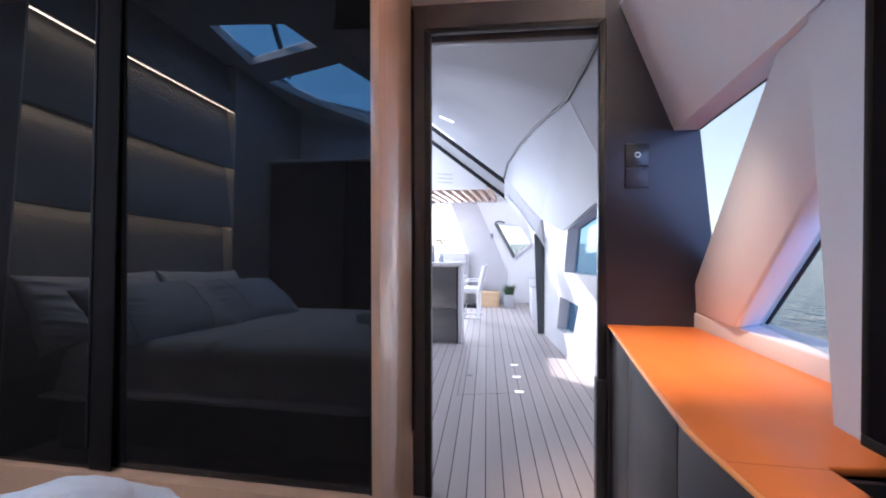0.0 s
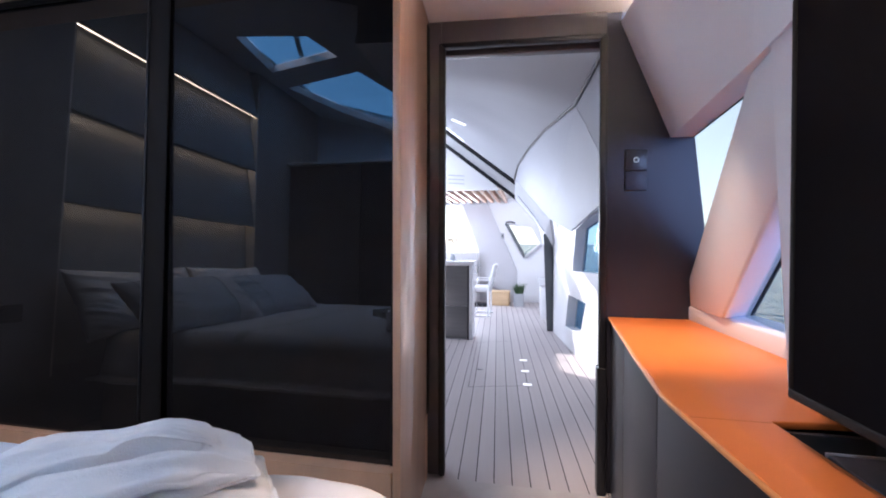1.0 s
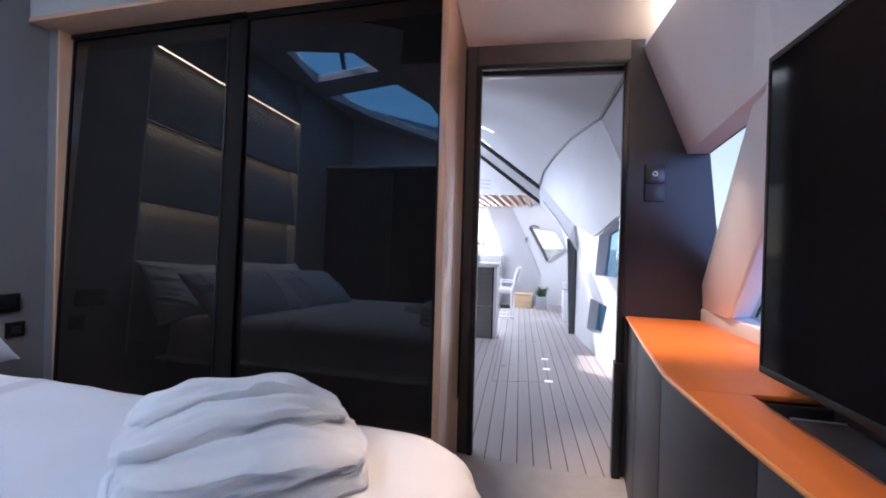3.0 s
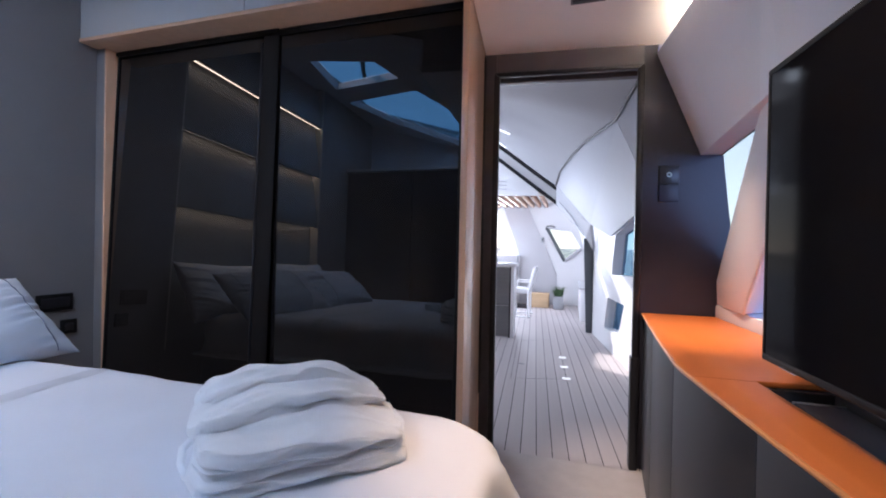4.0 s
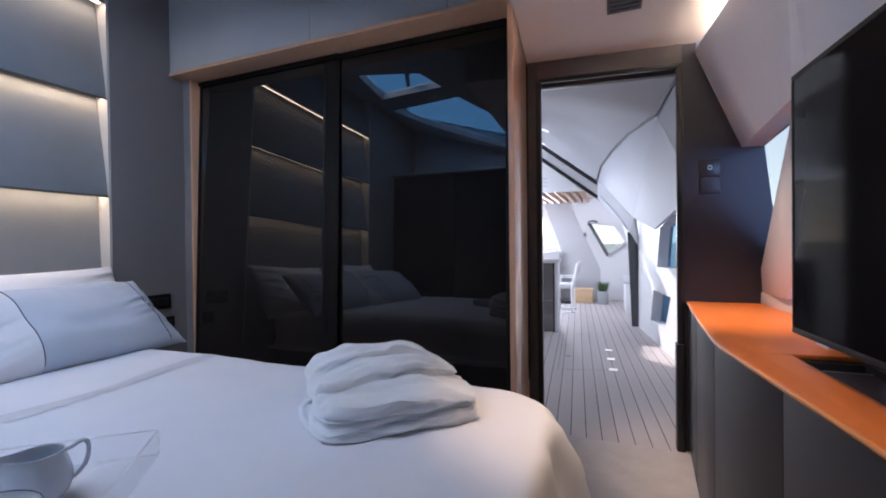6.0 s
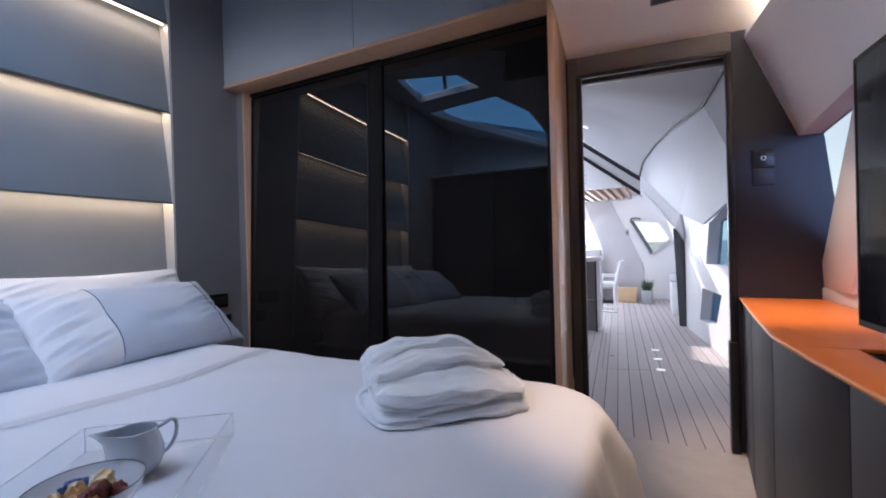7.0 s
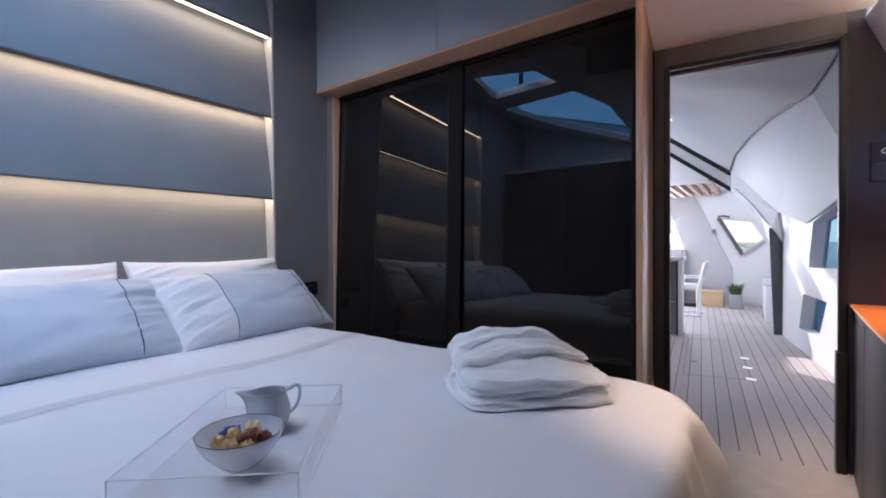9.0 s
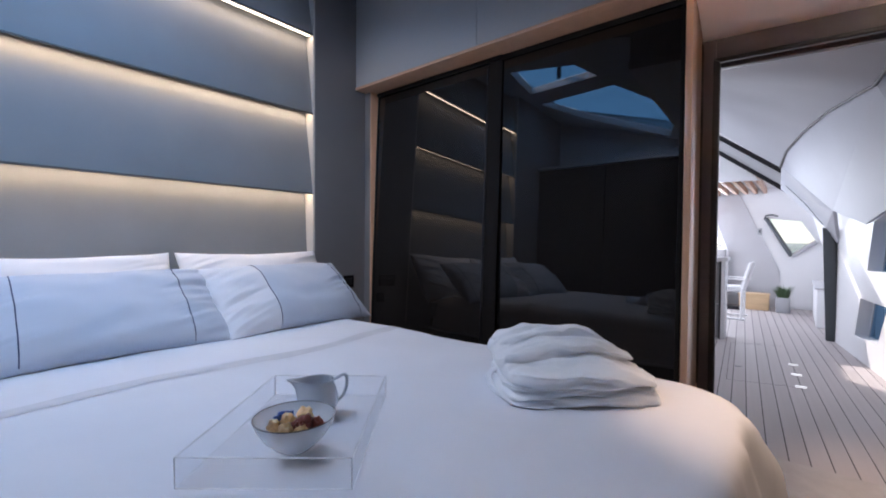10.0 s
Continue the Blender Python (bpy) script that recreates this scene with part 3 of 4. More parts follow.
part("seam_line", box(0.352, 0.495, -1.1608, -1.1592, 0.8105, 0.8114), M["seamline"], wt, "fine seam across the leather")
seam = [-0.002, -0.42, -0.955, -1.455, -2.0, -2.6, -3.2]


def fx(y):
    for (x0, y0), (x1, y1) in zip(front, front[1:]):
        if y1 <= y <= y0:
            return x0 + (x1 - x0) * (y0 - y) / (y0 - y1)
    return front[-1][0]


for a, b in zip(seam, seam[1:]):
    c = thing("base_cabinet", (0.5, (a + b) / 2, 0), "dark grey handleless base cabinet under the orange worktop", "cabinet", "base cabinets under the worktop")
    xa, xb = fx(a) + 0.007, fx(b) + 0.007
    part("cabinet_body", prism([(xa + 0.02, a, 0.0), (0.83, a, 0.0), (0.83, b, 0.0), (xb + 0.02, b, 0.0)], (0, 0, 0.60)), M["seal"], c)
    part("cabinet_door", prism([(xa, a - 0.0025, 0.02), (xa + 0.019, a - 0.0025, 0.02), (xb + 0.019, b + 0.0025, 0.02), (xb, b + 0.0025, 0.02)], (0, 0, 0.772), 0.002), M["cabfront"], c)
slot = thing("recess_box", (0.58, -2.0, 0.6), "dark recess in the worktop under the screen", "recess")
part("lining_panel", box(0.50, 0.665, -3.19, -1.16, 0.60, 0.61), M["seal"], slot)
part("lining_panel", box(0.655, 0.665, -3.19, -1.16, 0.61, 0.80), M["cabfront"], slot)
part("lining_panel", box(0.515, 0.655, -1.16, -1.15, 0.61, 0.795), M["cabfront"], slot)
part("rear_ledge", box(0.667, 0.80, -3.19, -1.16, 0.78, 0.80), M["cabfront"], slot)
part("tray", box(0.548, 0.65, -3.1, -1.215, 0.70, 0.785, 0.003), M["cabfront"], slot, "dark tray with a pale edge")
part("tray_edge", box(0.547, 0.65, -1.2145, -1.210, 0.778, 0.787, 0.001), M["trimw"], slot)

# added to stop the hull lamp shining into the recess; dark to stay unnoticed
solo("wall_hull_web_lower", box(0.80, 0.84, -3.45, -1.162, 0.8125, 1.048), M["cabfront"], "dark panel added behind the screen to keep lamp light out", "wall", "structure")

tv = thing("television", (0.49, -1.83, 0.9), "large black flat screen hung before the hull panel", "television")
# it stands turned a little, along the run of the worktop
tvm = Matrix.Translation((0.472, -1.254, 0)) @ Matrix.Rotation(radians(3.95), 4, "Z") @ Matrix.Translation((-0.472, 1.254, 0))
for piece, solid, mat, words in (
    ("screen_panel", box(0.4715, 0.474, -2.40, -1.262, 0.905, 1.54), "screen", "black glossy screen"),
    ("bezel", box(0.474, 0.51, -2.412, -1.250, 0.890, 1.552, 0.003), "blackframe", ""),
    ("bezel_edge", box(0.470, 0.476, -2.412, -1.250, 0.890, 0.905, 0.002), "blackframe", ""),
    ("bezel_edge", box(0.470, 0.476, -2.412, -1.250, 1.540, 1.552, 0.002), "blackframe", ""),
    ("bezel_edge", box(0.470, 0.476, -1.262, -1.250, 0.905, 1.540, 0.002), "blackframe", ""),
    ("wall_bracket", box(0.51, 0.575, -1.95, -1.7, 1.1, 1.35, 0.004), "seal", ""),
):
    bmesh.ops.transform(solid, matrix=tvm, verts=solid.verts[:])
    part(piece, solid, M[mat], tv, words)

# ---- bed ----
BX, BY0, BY1, BZ, R = -0.100, -3.18, -1.156, 0.652, 0.48
bed = thing("bed", (-1.4, -1.95, 0), "double bed with a white mattress on a dark base", "bed")
part("bed_base", box(-2.66, -0.34, -3.06, -1.33, 0.0, 0.44, 0.02), M["trimd"], bed, "dark grey upholstered base")
part("mattress", box(-2.66, -0.24, -3.08, -1.31, 0.442, 0.62, 0.06, 4), M["linen"], bed)


def duvet(u, v):
    # flat cloth place, then wrapped over the rounded mattress
    x, y = -2.45 + 2.95 * u, -3.32 + 2.68 * v
    cx, cy = min(x, BX - R), min(max(y, BY0 + R), BY1 - R)
    dx, dy = x - cx, y - cy
    span = math.hypot(dx, dy)
    far = (abs(dx) ** 4 + abs(dy) ** 4) ** 0.25
    z = BZ + 0.008 * wob((x, y, 0), 2.2) + 0.003 * wob((x, y, 1), 7)
    if far < 0.01:
        return (x, y, z)
    ux, uy, wide = dx / span, dy / span, span / far
    bend = 0.13 - 0.09 * ux * ux
    edge = R - bend
    if far <= edge:
        return (x, y, z)
    over = far - edge
    arc = min(over / bend, math.pi / 2)
    out, drop = edge + bend * math.sin(arc), bend * (1 - math.cos(arc))
    rest = max(0.0, over - bend * math.pi / 2)
    corner = min(1.0, 4.0 * abs(ux * uy) ** 1.2)
    side = math.atan2(uy, ux) * 0.36 + cy + 0.3 * x * abs(uy)
    ripple = math.sin(46 * side + 1.5 * math.sin(11 * side)) + 0.45 * math.sin(97 * side + 2)
    out += (0.25 - 0.02 * ux * ux) * rest + ripple * (0.007 + 0.026 * corner) * min(1, rest * 8 + 0.45 * arc / 1.571)
    drop += min(rest, 0.52 - 0.40 * max(0.0, min(1.0, (uy - 0.72) / 0.2)))
    return (cx + ux * out * wide, cy + uy * out * wide, max(0.03, z - drop))


quilt = thing("duvet", (-1.3, -1.95, 0.66), "white cotton duvet with a grey ribbon hem draped over the bed", "duvet")
dv = part("duvet_cover", sheet(120, 110, duvet), M["linen"], quilt)
mod = dv.modifiers.new("thick", "SOLIDIFY")
mod.thickness, mod.offset = 0.014, -1


def hem(u, v, w, off):
    y = -3.15 + 1.99 * u
    k = -1.574 + 0.033 * math.sin(11 * (u - 0.437) - 1.2) + 0.005 * math.sin(29 * u) + off * (1 + 0.12 * math.sin(17 * u + 20 * off)) + w * (v - 0.5)
    p = duvet((k + 2.45) / 2.95, (y + 3.32) / 2.68)
    return (p[0], p[1], p[2] + 0.0018)


part("ribbon", sheet(120, 5, lambda u, v: hem(u, v, 0.062 + 0.010 * math.sin(23 * u) + 0.012 * wob((u * 16, 0, 0), 1.0, 4), 0.0)), M["ribbon"], quilt, "pale grey satin ribbon hem")
for off in (-0.034, 0.034):
    part("ribbon_edge", sheet(80, 1, lambda u, v: hem(u, v, 0.0026, off)), M["seamgrey"], quilt)


def pillow(name, centre, wide, high, thick, turn_z, lean_deg, label, lined, seed, white=0):
    """A cushion whose length runs along y, leaning back against what is behind it; its first rows may be coloured white
    as if lit.
    """
    place = Matrix.Translation(centre) @ Matrix.Rotation(radians(turn_z), 4, "Z") @ Matrix.Rotation(-radians(lean_deg), 4, "Y")
    ob = thing(name, centre, label, "pillow", "pillows on the bed")

    def surf(a, c, side):
        pinch = 1 - 0.14 * (1 - abs(a) ** 2) * abs(c) ** 3
        pinch2 = 1 - 0.06 * (1 - abs(c)) * abs(a) ** 3
        full = max(0.0, (1 - abs(a) ** 3.2) * (1 - abs(c) ** 2.8)) ** 0.55
        wr = 0.014 * wob((a * 2, c * 2, side), 1.4, seed) + 0.055 * wob((a * 1.2, c * 9 - a * 5, side), 1.0, seed + 1) * max(0, abs(a) - 0.38)
        x = side * thick / 2 * full + wr * full + 0.0045 * (math.sin(c * 17 + a * 9 + seed) + 0.8 * math.sin(c * 31 - a * 14)) * max(0, abs(a) - (0.46 if a < 0 and seed == 3 else 0.68)) / 0.5 * full * (1 if lined else 0.12) + 0.0025 * math.sin(c * 9 + a * 9 + seed + 2 * wob((a * 3, c * 3, 0), 1.0, seed)) * max(0, abs(a) - 0.42) / 0.5 * full
        return place @ Vector((x, a * wide / 2 * pinch2, c * high / 2 * pinch))

    b = bmesh.new()
    n, m_ = 84, 56
    for side in (1, -1):
        g = [[b.verts.new(surf(-1 + 2 * i / n, -1 + 2 * j / m_, side)) for j in range(m_ + 1)] for i in range(n + 1)]
        for i in range(n):
            for j in range(m_):
                b.faces.new((g[i][j], g[i + 1][j], g[i + 1][j + 1], g[i][j + 1])).material_index = int(i < white)
    bmesh.ops.remove_doubles(b, verts=b.verts[:], dist=0.0004)
    body = part("pillow_cover", finish(b, True, 85), M["paleblue" if lined else "linen"], ob)
    body.data.materials.append(M["linen"])
    for a in lined:
        pts = [surf(a, c, 1) + place.to_3x3() @ Vector((0.001, 0, 0)) for c in [-0.97 + 1.94 * k / 24 for k in range(25)]]
        part("piping", tube(pts, 0.0020, 6), M["navy"], body, "navy stitched line")
    return ob


back_label, fore_label = "plain white pillow propped against the headboard", "pale blue pillow with two navy lines, one end whitened as if lit"
pillow("pillow", (-2.56, -1.485, 0.815), 0.89, 0.49, 0.21, 0, 30, back_label, (), 1)
pillow("pillow", (-2.56, -2.40, 0.815), 0.89, 0.49, 0.21, 0, 30, back_label, (), 2)
# the whitened rows paint the brighter look of this pillow's end
pillow("pillow", (-2.165, -1.525, 0.796), 0.88, 0.485, 0.20, 5, 50, fore_label, (-0.40, 0.80), 3, 25)
pillow("pillow", (-2.14, -2.36, 0.796), 0.89, 0.485, 0.20, 0, 50, "pale blue pillow with two navy lines leaning on another pillow", (-0.57, 0.62), 4)

# ---- folded bathrobe ----
robe = thing("folded_bathrobe", (-0.575, -1.53, BZ), "thick white terry bathrobe folded in a soft heap on the duvet", "bathrobe")
turn = Matrix.Translation((-0.575, -1.53, BZ - 0.004)) @ Matrix.Rotation(radians(42), 4, "Z")


def ease(t):
    t = max(0.0, min(1.0, t))
    return t * t * (3 - 2 * t)


def heap(x, y):
    """How far the upper folds rise over the flat stack: high along the back, falling to the free end."""
    return 0.050 * ease((y + 0.17) / 0.21) * (1 - 0.92 * ease((x - 0.055) / 0.18)) * (1 - 0.45 * ease((y - 0.09) / 0.10)) * (0.25 + 0.75 * ease((x + 0.24) / 0.17)) * ease((x + 0.235) / 0.05)


def fold(x0, x1, y0, y1, z0, z1, seed, rise, creases=(), skew=0.0, droop=0.0):
    """A puffy folded layer of towelling; rise drapes it over the heap, skew slants its front edge, creases run along it."""
    b = bmesh.new()
    bmesh.ops.create_cube(b, size=1)
    bmesh.ops.subdivide_edges(b, edges=b.edges[:], cuts=70, use_grid_fill=True)
    rad = (z1 - z0) / 2
    hx_, hy_ = (x1 - x0) / 2, (y1 - y0) / 2
    for v in b.verts:
        px, py, pz = v.co * 2
        x, y = px * hx_, py * hy_
        cx, cy = max(-hx_ + rad, min(hx_ - rad, x)), max(-hy_ + rad, min(hy_ - rad, y))
        d = Vector((x - cx, y - cy, pz * rad))
        flat = max(abs(d.x), abs(d.y), abs(d.z))
        d = d.normalized() * flat if d.length > 1e-6 else d
        # soft plan corners
        ex, ey = max(0.0, abs(px) - 0.55) / 0.45, max(0.0, abs(py) - 0.55) / 0.45
        pull = 1 - 0.105 * ex * ey
        x, y, z = (x0 + x1) / 2 + (cx + d.x) * pull, (y0 + y1) / 2 + (cy + d.y) * pull, (z0 + z1) / 2 + d.z
        up = 0.5 + 0.5 * pz
        y += skew * (x + 0.2) * max(0, -py)
        x += 0.011 * wob((py * 1.3, pz * 0.5, px), 1.0, seed) * abs(px)
        y += 0.020 * wob((px * 2.2, pz * 0.9, 1), 1.0, seed + 3) * abs(py)
        z += heap(x, y) * rise * (up if rise < 1 else 1)
        z -= droop * ease((x - 0.06) / 0.17) * up
        for way, slope, bend, deep, wide in creases:
            line = y - way - slope * x - bend * math.sin(9 * x + seed) - 0.012 * wob((x * 9, way, 0), 1.0, seed)
            fade = max(0.0, min(1.0, 0.75 + 1.3 * wob((x * 7, way * 30, 4), 1.0, seed)))
            z += up * fade * deep * (0.8 * math.exp(-((line - 1.6 * wide) / (1.5 * wide)) ** 2) - math.exp(-(line / wide) ** 2))
        z += (0.006 + 0.006 * up) * wob((px * 1.9, py * 1.9, pz * 0.5), 1.0, seed + 5) + (0.0012 + 0.004 * min(1, rise)) * wob((px * 4 + py * 1.5, py * 6, pz * 1.5), 1.0, seed + 7) + 0.0008 * wob((px * 34, py * 34, pz * 6), 1.0, seed + 8)
        # sharp little ridges where the cloth is crumpled
        z += (0.0015 + 0.0065 * min(1, rise)) * up * (0.45 - 2.2 * abs(wob((x * 6 + y * 5, y * 15 - x * 4, 0), 1.0, seed + 9)))
        v.co = turn @ Vector((x, y, max(z, 0.001)))
    for _ in range(3):
        bmesh.ops.smooth_vert(b, verts=b.verts[:], factor=0.5, use_axis_x=True, use_axis_y=True, use_axis_z=True)
    return finish(b, True, 85)


part("fold_layer", fold(-0.222, 0.240, -0.184, 0.185, 0.0, 0.036, 1, 0.0), M["terry"], robe)
part("fold_layer", fold(-0.212, 0.232, -0.172, 0.185, 0.027, 0.062, 2, 0.12, droop=0.010), M["terry"], robe)
part("fold_layer", fold(-0.210, 0.236, -0.184, 0.188, 0.050, 0.098, 3, 0.80, ((-0.115, 0.05, 0.008, 0.006, 0.009), (-0.070, 0.18, 0.010, 0.010, 0.008), (-0.02, 0.10, 0.01, 0.008, 0.01)), droop=0.034), M["terry"], robe)
part("fold_layer", fold(-0.226, 0.214, -0.112, 0.180, 0.080, 0.116, 4, 1.0, ((-0.030, 0.16, 0.008, 0.010, 0.009), (0.035, 0.02, 0.010, 0.008, 0.010), (-0.075, 0.22, 0.006, 0.006, 0.007)), skew=0.20, droop=0.022), M["terry"], robe)
part("collar_roll", fold(-0.212, 0.158, -0.022, 0.150, 0.098, 0.130, 6, 0.95, ((0.055, 0.12, 0.008, 0.008, 0.010), (0.015, -0.2, 0.01, 0.007, 0.009)), skew=0.16, droop=0.022), M["terry"], robe)
part("belt", tube([turn @ Vector(p) for p in ((-0.19, 0.04, 0.050), (-0.222, 0.035, 0.044), (-0.238, 0.01, 0.036), (-0.236, -0.03, 0.020), (-0.222, -0.07, 0.011), (-0.20, -0.10, 0.010))], 0.008, 10), M["terry"], robe)

# ---- tray, jug and bowl ----
tm = Matrix.Translation((-0.893, -2.243, BZ + 0.006)) @ Matrix.Rotation(radians(40), 4, "Z")
tray = thing("serving_tray", tm.translation, "clear acrylic serving tray lying on the duvet", "tray")


def moved(bm, m):
    bmesh.ops.transform(bm, matrix=m, verts=bm.verts[:])
    return bm


TW, TD, TH = 0.315, 0.46, 0.058
p = part("tray_base", moved(box(-TW / 2, TW / 2, -TD / 2, TD / 2, 0, 0.004, 0.001), tm), M["acrylic"], tray)
for q in ((-TW / 2, -TW / 2 + 0.004, -TD / 2, TD / 2), (TW / 2 - 0.004, TW / 2, -TD / 2, TD / 2), (-TW / 2, TW / 2, -TD / 2, -TD / 2 + 0.004), (-TW / 2, TW / 2, TD / 2 - 0.004, TD / 2)):
    w = part("tray_wall", moved(box(*q, 0.004, TH, 0.001), tm), M["acrylic"], tray)
    w.visible_shadow = False
p.visible_shadow = False
rimz = [(-TW / 2, -TD / 2), (TW / 2, -TD / 2), (TW / 2, TD / 2), (-TW / 2, TD / 2)]
# near-white tubes draw the glints along the clear edges
for q, w in zip(rimz, rimz[1:] + rimz[:1]):
    part("polished_edge", tube([tm @ Vector((*q, TH)), tm @ Vector((*w, TH))], 0.0015, 6), M["edge"], p, "polished edge whitened for its glint")
    part("polished_edge", tube([tm @ Vector((*q, 0.002)), tm @ Vector((*w, 0.002))], 0.0010, 6), M["edge"], p)
    part("polished_edge", tube([tm @ Vector((*q, 0.002)), tm @ Vector((*q, TH))], 0.0014, 6), M["edge"], p)

jug = thing("milk_jug", (-1.0, -2.14, BZ + 0.011), "small white china milk jug with a looped handle", "jug")
jc = Vector((-0.950, -2.170, BZ + 0.011))
jb = lathe([(0.032, 0.0), (0.037, 0.002), (0.045, 0.012), (0.0505, 0.030), (0.0500, 0.046), (0.044, 0.068), (0.0385, 0.081), (0.0400, 0.088), (0.037, 0.088), (0.0355, 0.081), (0.040, 0.06), (0.040, 0.02), (0.02, 0.008)], jc, 40)
sp_way = Vector((-0.50, -0.866, 0))
for v in jb.verts:
    r = v.co - jc
    h_ = r.z / 0.088
    d = Vector((r.x, r.y, 0))
    k = max(0, d.normalized().dot(sp_way)) ** 9 * (max(0, h_ - 0.62) / 0.38) ** 1.4
    v.co += sp_way * 0.036 * k + Vector((0, 0, 0.006 * k))
part("jug_body", finish(jb, True, 60), M["china"], jug)
hw = -sp_way
part("handle", tube([jc + hw * (0.037 + 0.036 * math.sin(math.pi * s / 20) ** 0.6) + Vector((0, 0, 0.024 + 0.058 * s / 20 + 0.028 * math.sin(math.pi * (s / 20) ** 1.7))) for s in range(21)], 0.0038, 8), M["china"], jug)

bc = Vector((-0.826, -2.309, BZ + 0.011))
bowl = thing("glass_bowl", bc, "clear glass bowl of foil-wrapped sweets on the tray", "bowl")
bp_ = [(r * 0.92, z * 0.97) for r, z in ((0.025, 0.0), (0.032, 0.001), (0.045, 0.010), (0.068, 0.032), (0.085, 0.058), (0.090, 0.074), (0.0885, 0.0745), (0.083, 0.058), (0.066, 0.034), (0.043, 0.013), (0.02, 0.005))]
p = part("bowl_glass", lathe(bp_, bc, 48), M["bowlglass"], bowl)
p.visible_shadow = False
part("rim", tube([bc + Vector((0.0822 * math.cos(a * math.pi / 24), 0.0822 * math.sin(a * math.pi / 24), 0.0723)) for a in range(48)], 0.0010, 6, True), M["seal"], bowl, "thin dark rim line")
rs = random.Random(5)
spots = [(0, 0, 0.026), (0.03, 0.01, 0.030), (-0.03, 0.014, 0.030), (0.004, 0.033, 0.031), (0.0, -0.033, 0.031), (0.042, 0.032, 0.050), (0.05, -0.016, 0.050), (-0.03, -0.034, 0.048), (-0.05, 0.002, 0.053), (-0.028, 0.042, 0.053), (0.012, 0.008, 0.054), (0.026, -0.036, 0.054), (-0.016, -0.008, 0.056), (0.034, 0.008, 0.062), (-0.002, 0.03, 0.062)]
foils = ["gold", "gold", "gold", "redfoil", "gold", "redfoil", "gold", "gold", "bluefoil", "gold", "redfoil", "gold", "gold", "redfoil", "gold"]
for (x, y, z), f in zip(spots, foils):
    b = bmesh.new()
    bmesh.ops.create_icosphere(b, subdivisions=3, radius=0.0150 if f == "gold" else 0.0140)
    s = rs.random() * 9
    for v in b.verts:
        # twisted wrapper ends fan out along x; the rest is crumpled
        end = max(0.0, abs(v.co.x) - 0.008) if f != "gold" else 0.0
        v.co *= 1 + 0.46 * wob(v.co, 80, s) + 0.34 * wob(v.co, 230, s)
        v.co.x *= 1 + 70 * end
        v.co.y *= 1 + 110 * end
        v.co.z += 1.1 * end * math.sin(v.co.y * 900 + s)
    c = bc + Vector((x * 0.9, y * 0.9, z * 0.98 + 0.003))
    moved(b, Matrix.Translation(c) @ Matrix.Rotation(rs.random() * 6, 4, "Z") @ Matrix.Rotation(rs.random() * 0.9 - 0.3, 4, "Y"))
    colour = {"gold": "gold", "redfoil": "dark red", "bluefoil": "blue"}[f]
    solo("wrapped_sweet", finish(b, True, 50), M[f], f"small sweet wrapped in crinkled {colour} foil", "sweet", group="sweets in the bowl")

# ---- saloon beyond the doorway ----
solo("floor_saloon", box(-2.7, 0.75, -0.03, 6.5, -0.06, -0.003), M["caulk"], "pale teak planked saloon floor with dark seams", "floor", "structure")
floor2 = bpy.data.objects["floor_saloon"]
solo("wall_saloon_far", holed([(-2.7, 6.42, 0), (0.8, 6.42, 0), (0.8, 6.42, 3.2), (-2.7, 6.42, 3.2)], [[(-2.3, 6.42, 0.93), (-1.02, 6.42, 0.93), (-1.43, 6.42, 1.92), (-2.3, 6.42, 1.92)], [(-0.42, 6.42, 1.53), (0.05, 6.42, 1.47), (0.24, 6.42, 1.13), (-0.07, 6.42, 0.88)]], (0, 0.08, 0)), M["salonwhite"], "white curved end wall of the saloon with a window", "wall", "structure")
solo("wall_saloon_band", prism([(-1.30, 6.40, 1.95), (-0.80, 6.40, 1.95), (-0.22, 6.40, 0.62), (-0.22, 6.40, 0.0), (-0.95, 6.40, 0.0), (-0.95, 6.40, 0.93)], (0, 0.018, 0)), M["salongrey"], "pale grey diagonal wall panel at the saloon end", "wall", "structure")
# out of view: window added to light the saloon, higher top to stop sun
solo("wall_saloon_side", holed([(-2.7, 0.08, 0), (-2.7, 6.5, 0), (-2.7, 6.5, 3.3), (-2.7, 4.1, 3.3), (-2.7, 4.05, 4.05), (-2.7, 0.08, 4.05)], [[(-2.7, 0.5, 0.85), (-2.7, 5.3, 0.85), (-2.7, 5.3, 2.08), (-2.7, 0.5, 2.08)]], (-0.08, 0, 0)), M["salonwhite"], "unseen white saloon side wall, long window and raised top added to steer daylight", "wall", "structure")
edge = [(0.45, 0.09, 2.235), (0.441, 0.55, 2.205), (0.36, 1.08, 2.121), (0.187, 2.2, 2.246), (0.03, 3.05, 2.26), (-0.115, 3.7, 2.191), (-0.184, 4.2, 2.07)]


def lid(u, v):
    k = u * (len(edge) - 1)
    i = min(int(k), len(edge) - 2)
    p = Vector(edge[i]).lerp(Vector(edge[i + 1]), k - i)
    q = Vector((-2.7, p.y, 2.45 + 1.65 * min(1, max(0, (p.y - 0.3) / 3.6))))
    # far side left open, out of view, for the added roof lamp
    r = p.lerp(q, v * (0.62 + 0.38 * max(0.0, 1 - 4 * u)))
    r.z += 0.10 * math.sin(math.pi * v) * (1 - u)
    return r


cb_ = sheet(24, 10, lid)
r_ = bmesh.ops.extrude_face_region(cb_, geom=cb_.faces[:])
for v_ in r_["geom"]:
    if isinstance(v_, bmesh.types.BMVert):
        v_.co += Vector((0.01, 0, 0.03))
solo("ceiling_saloon", finish(cb_, True, 60), M["salonceil"], "white curved saloon ceiling, greyed in colour to look shaded", "ceiling", "structure")
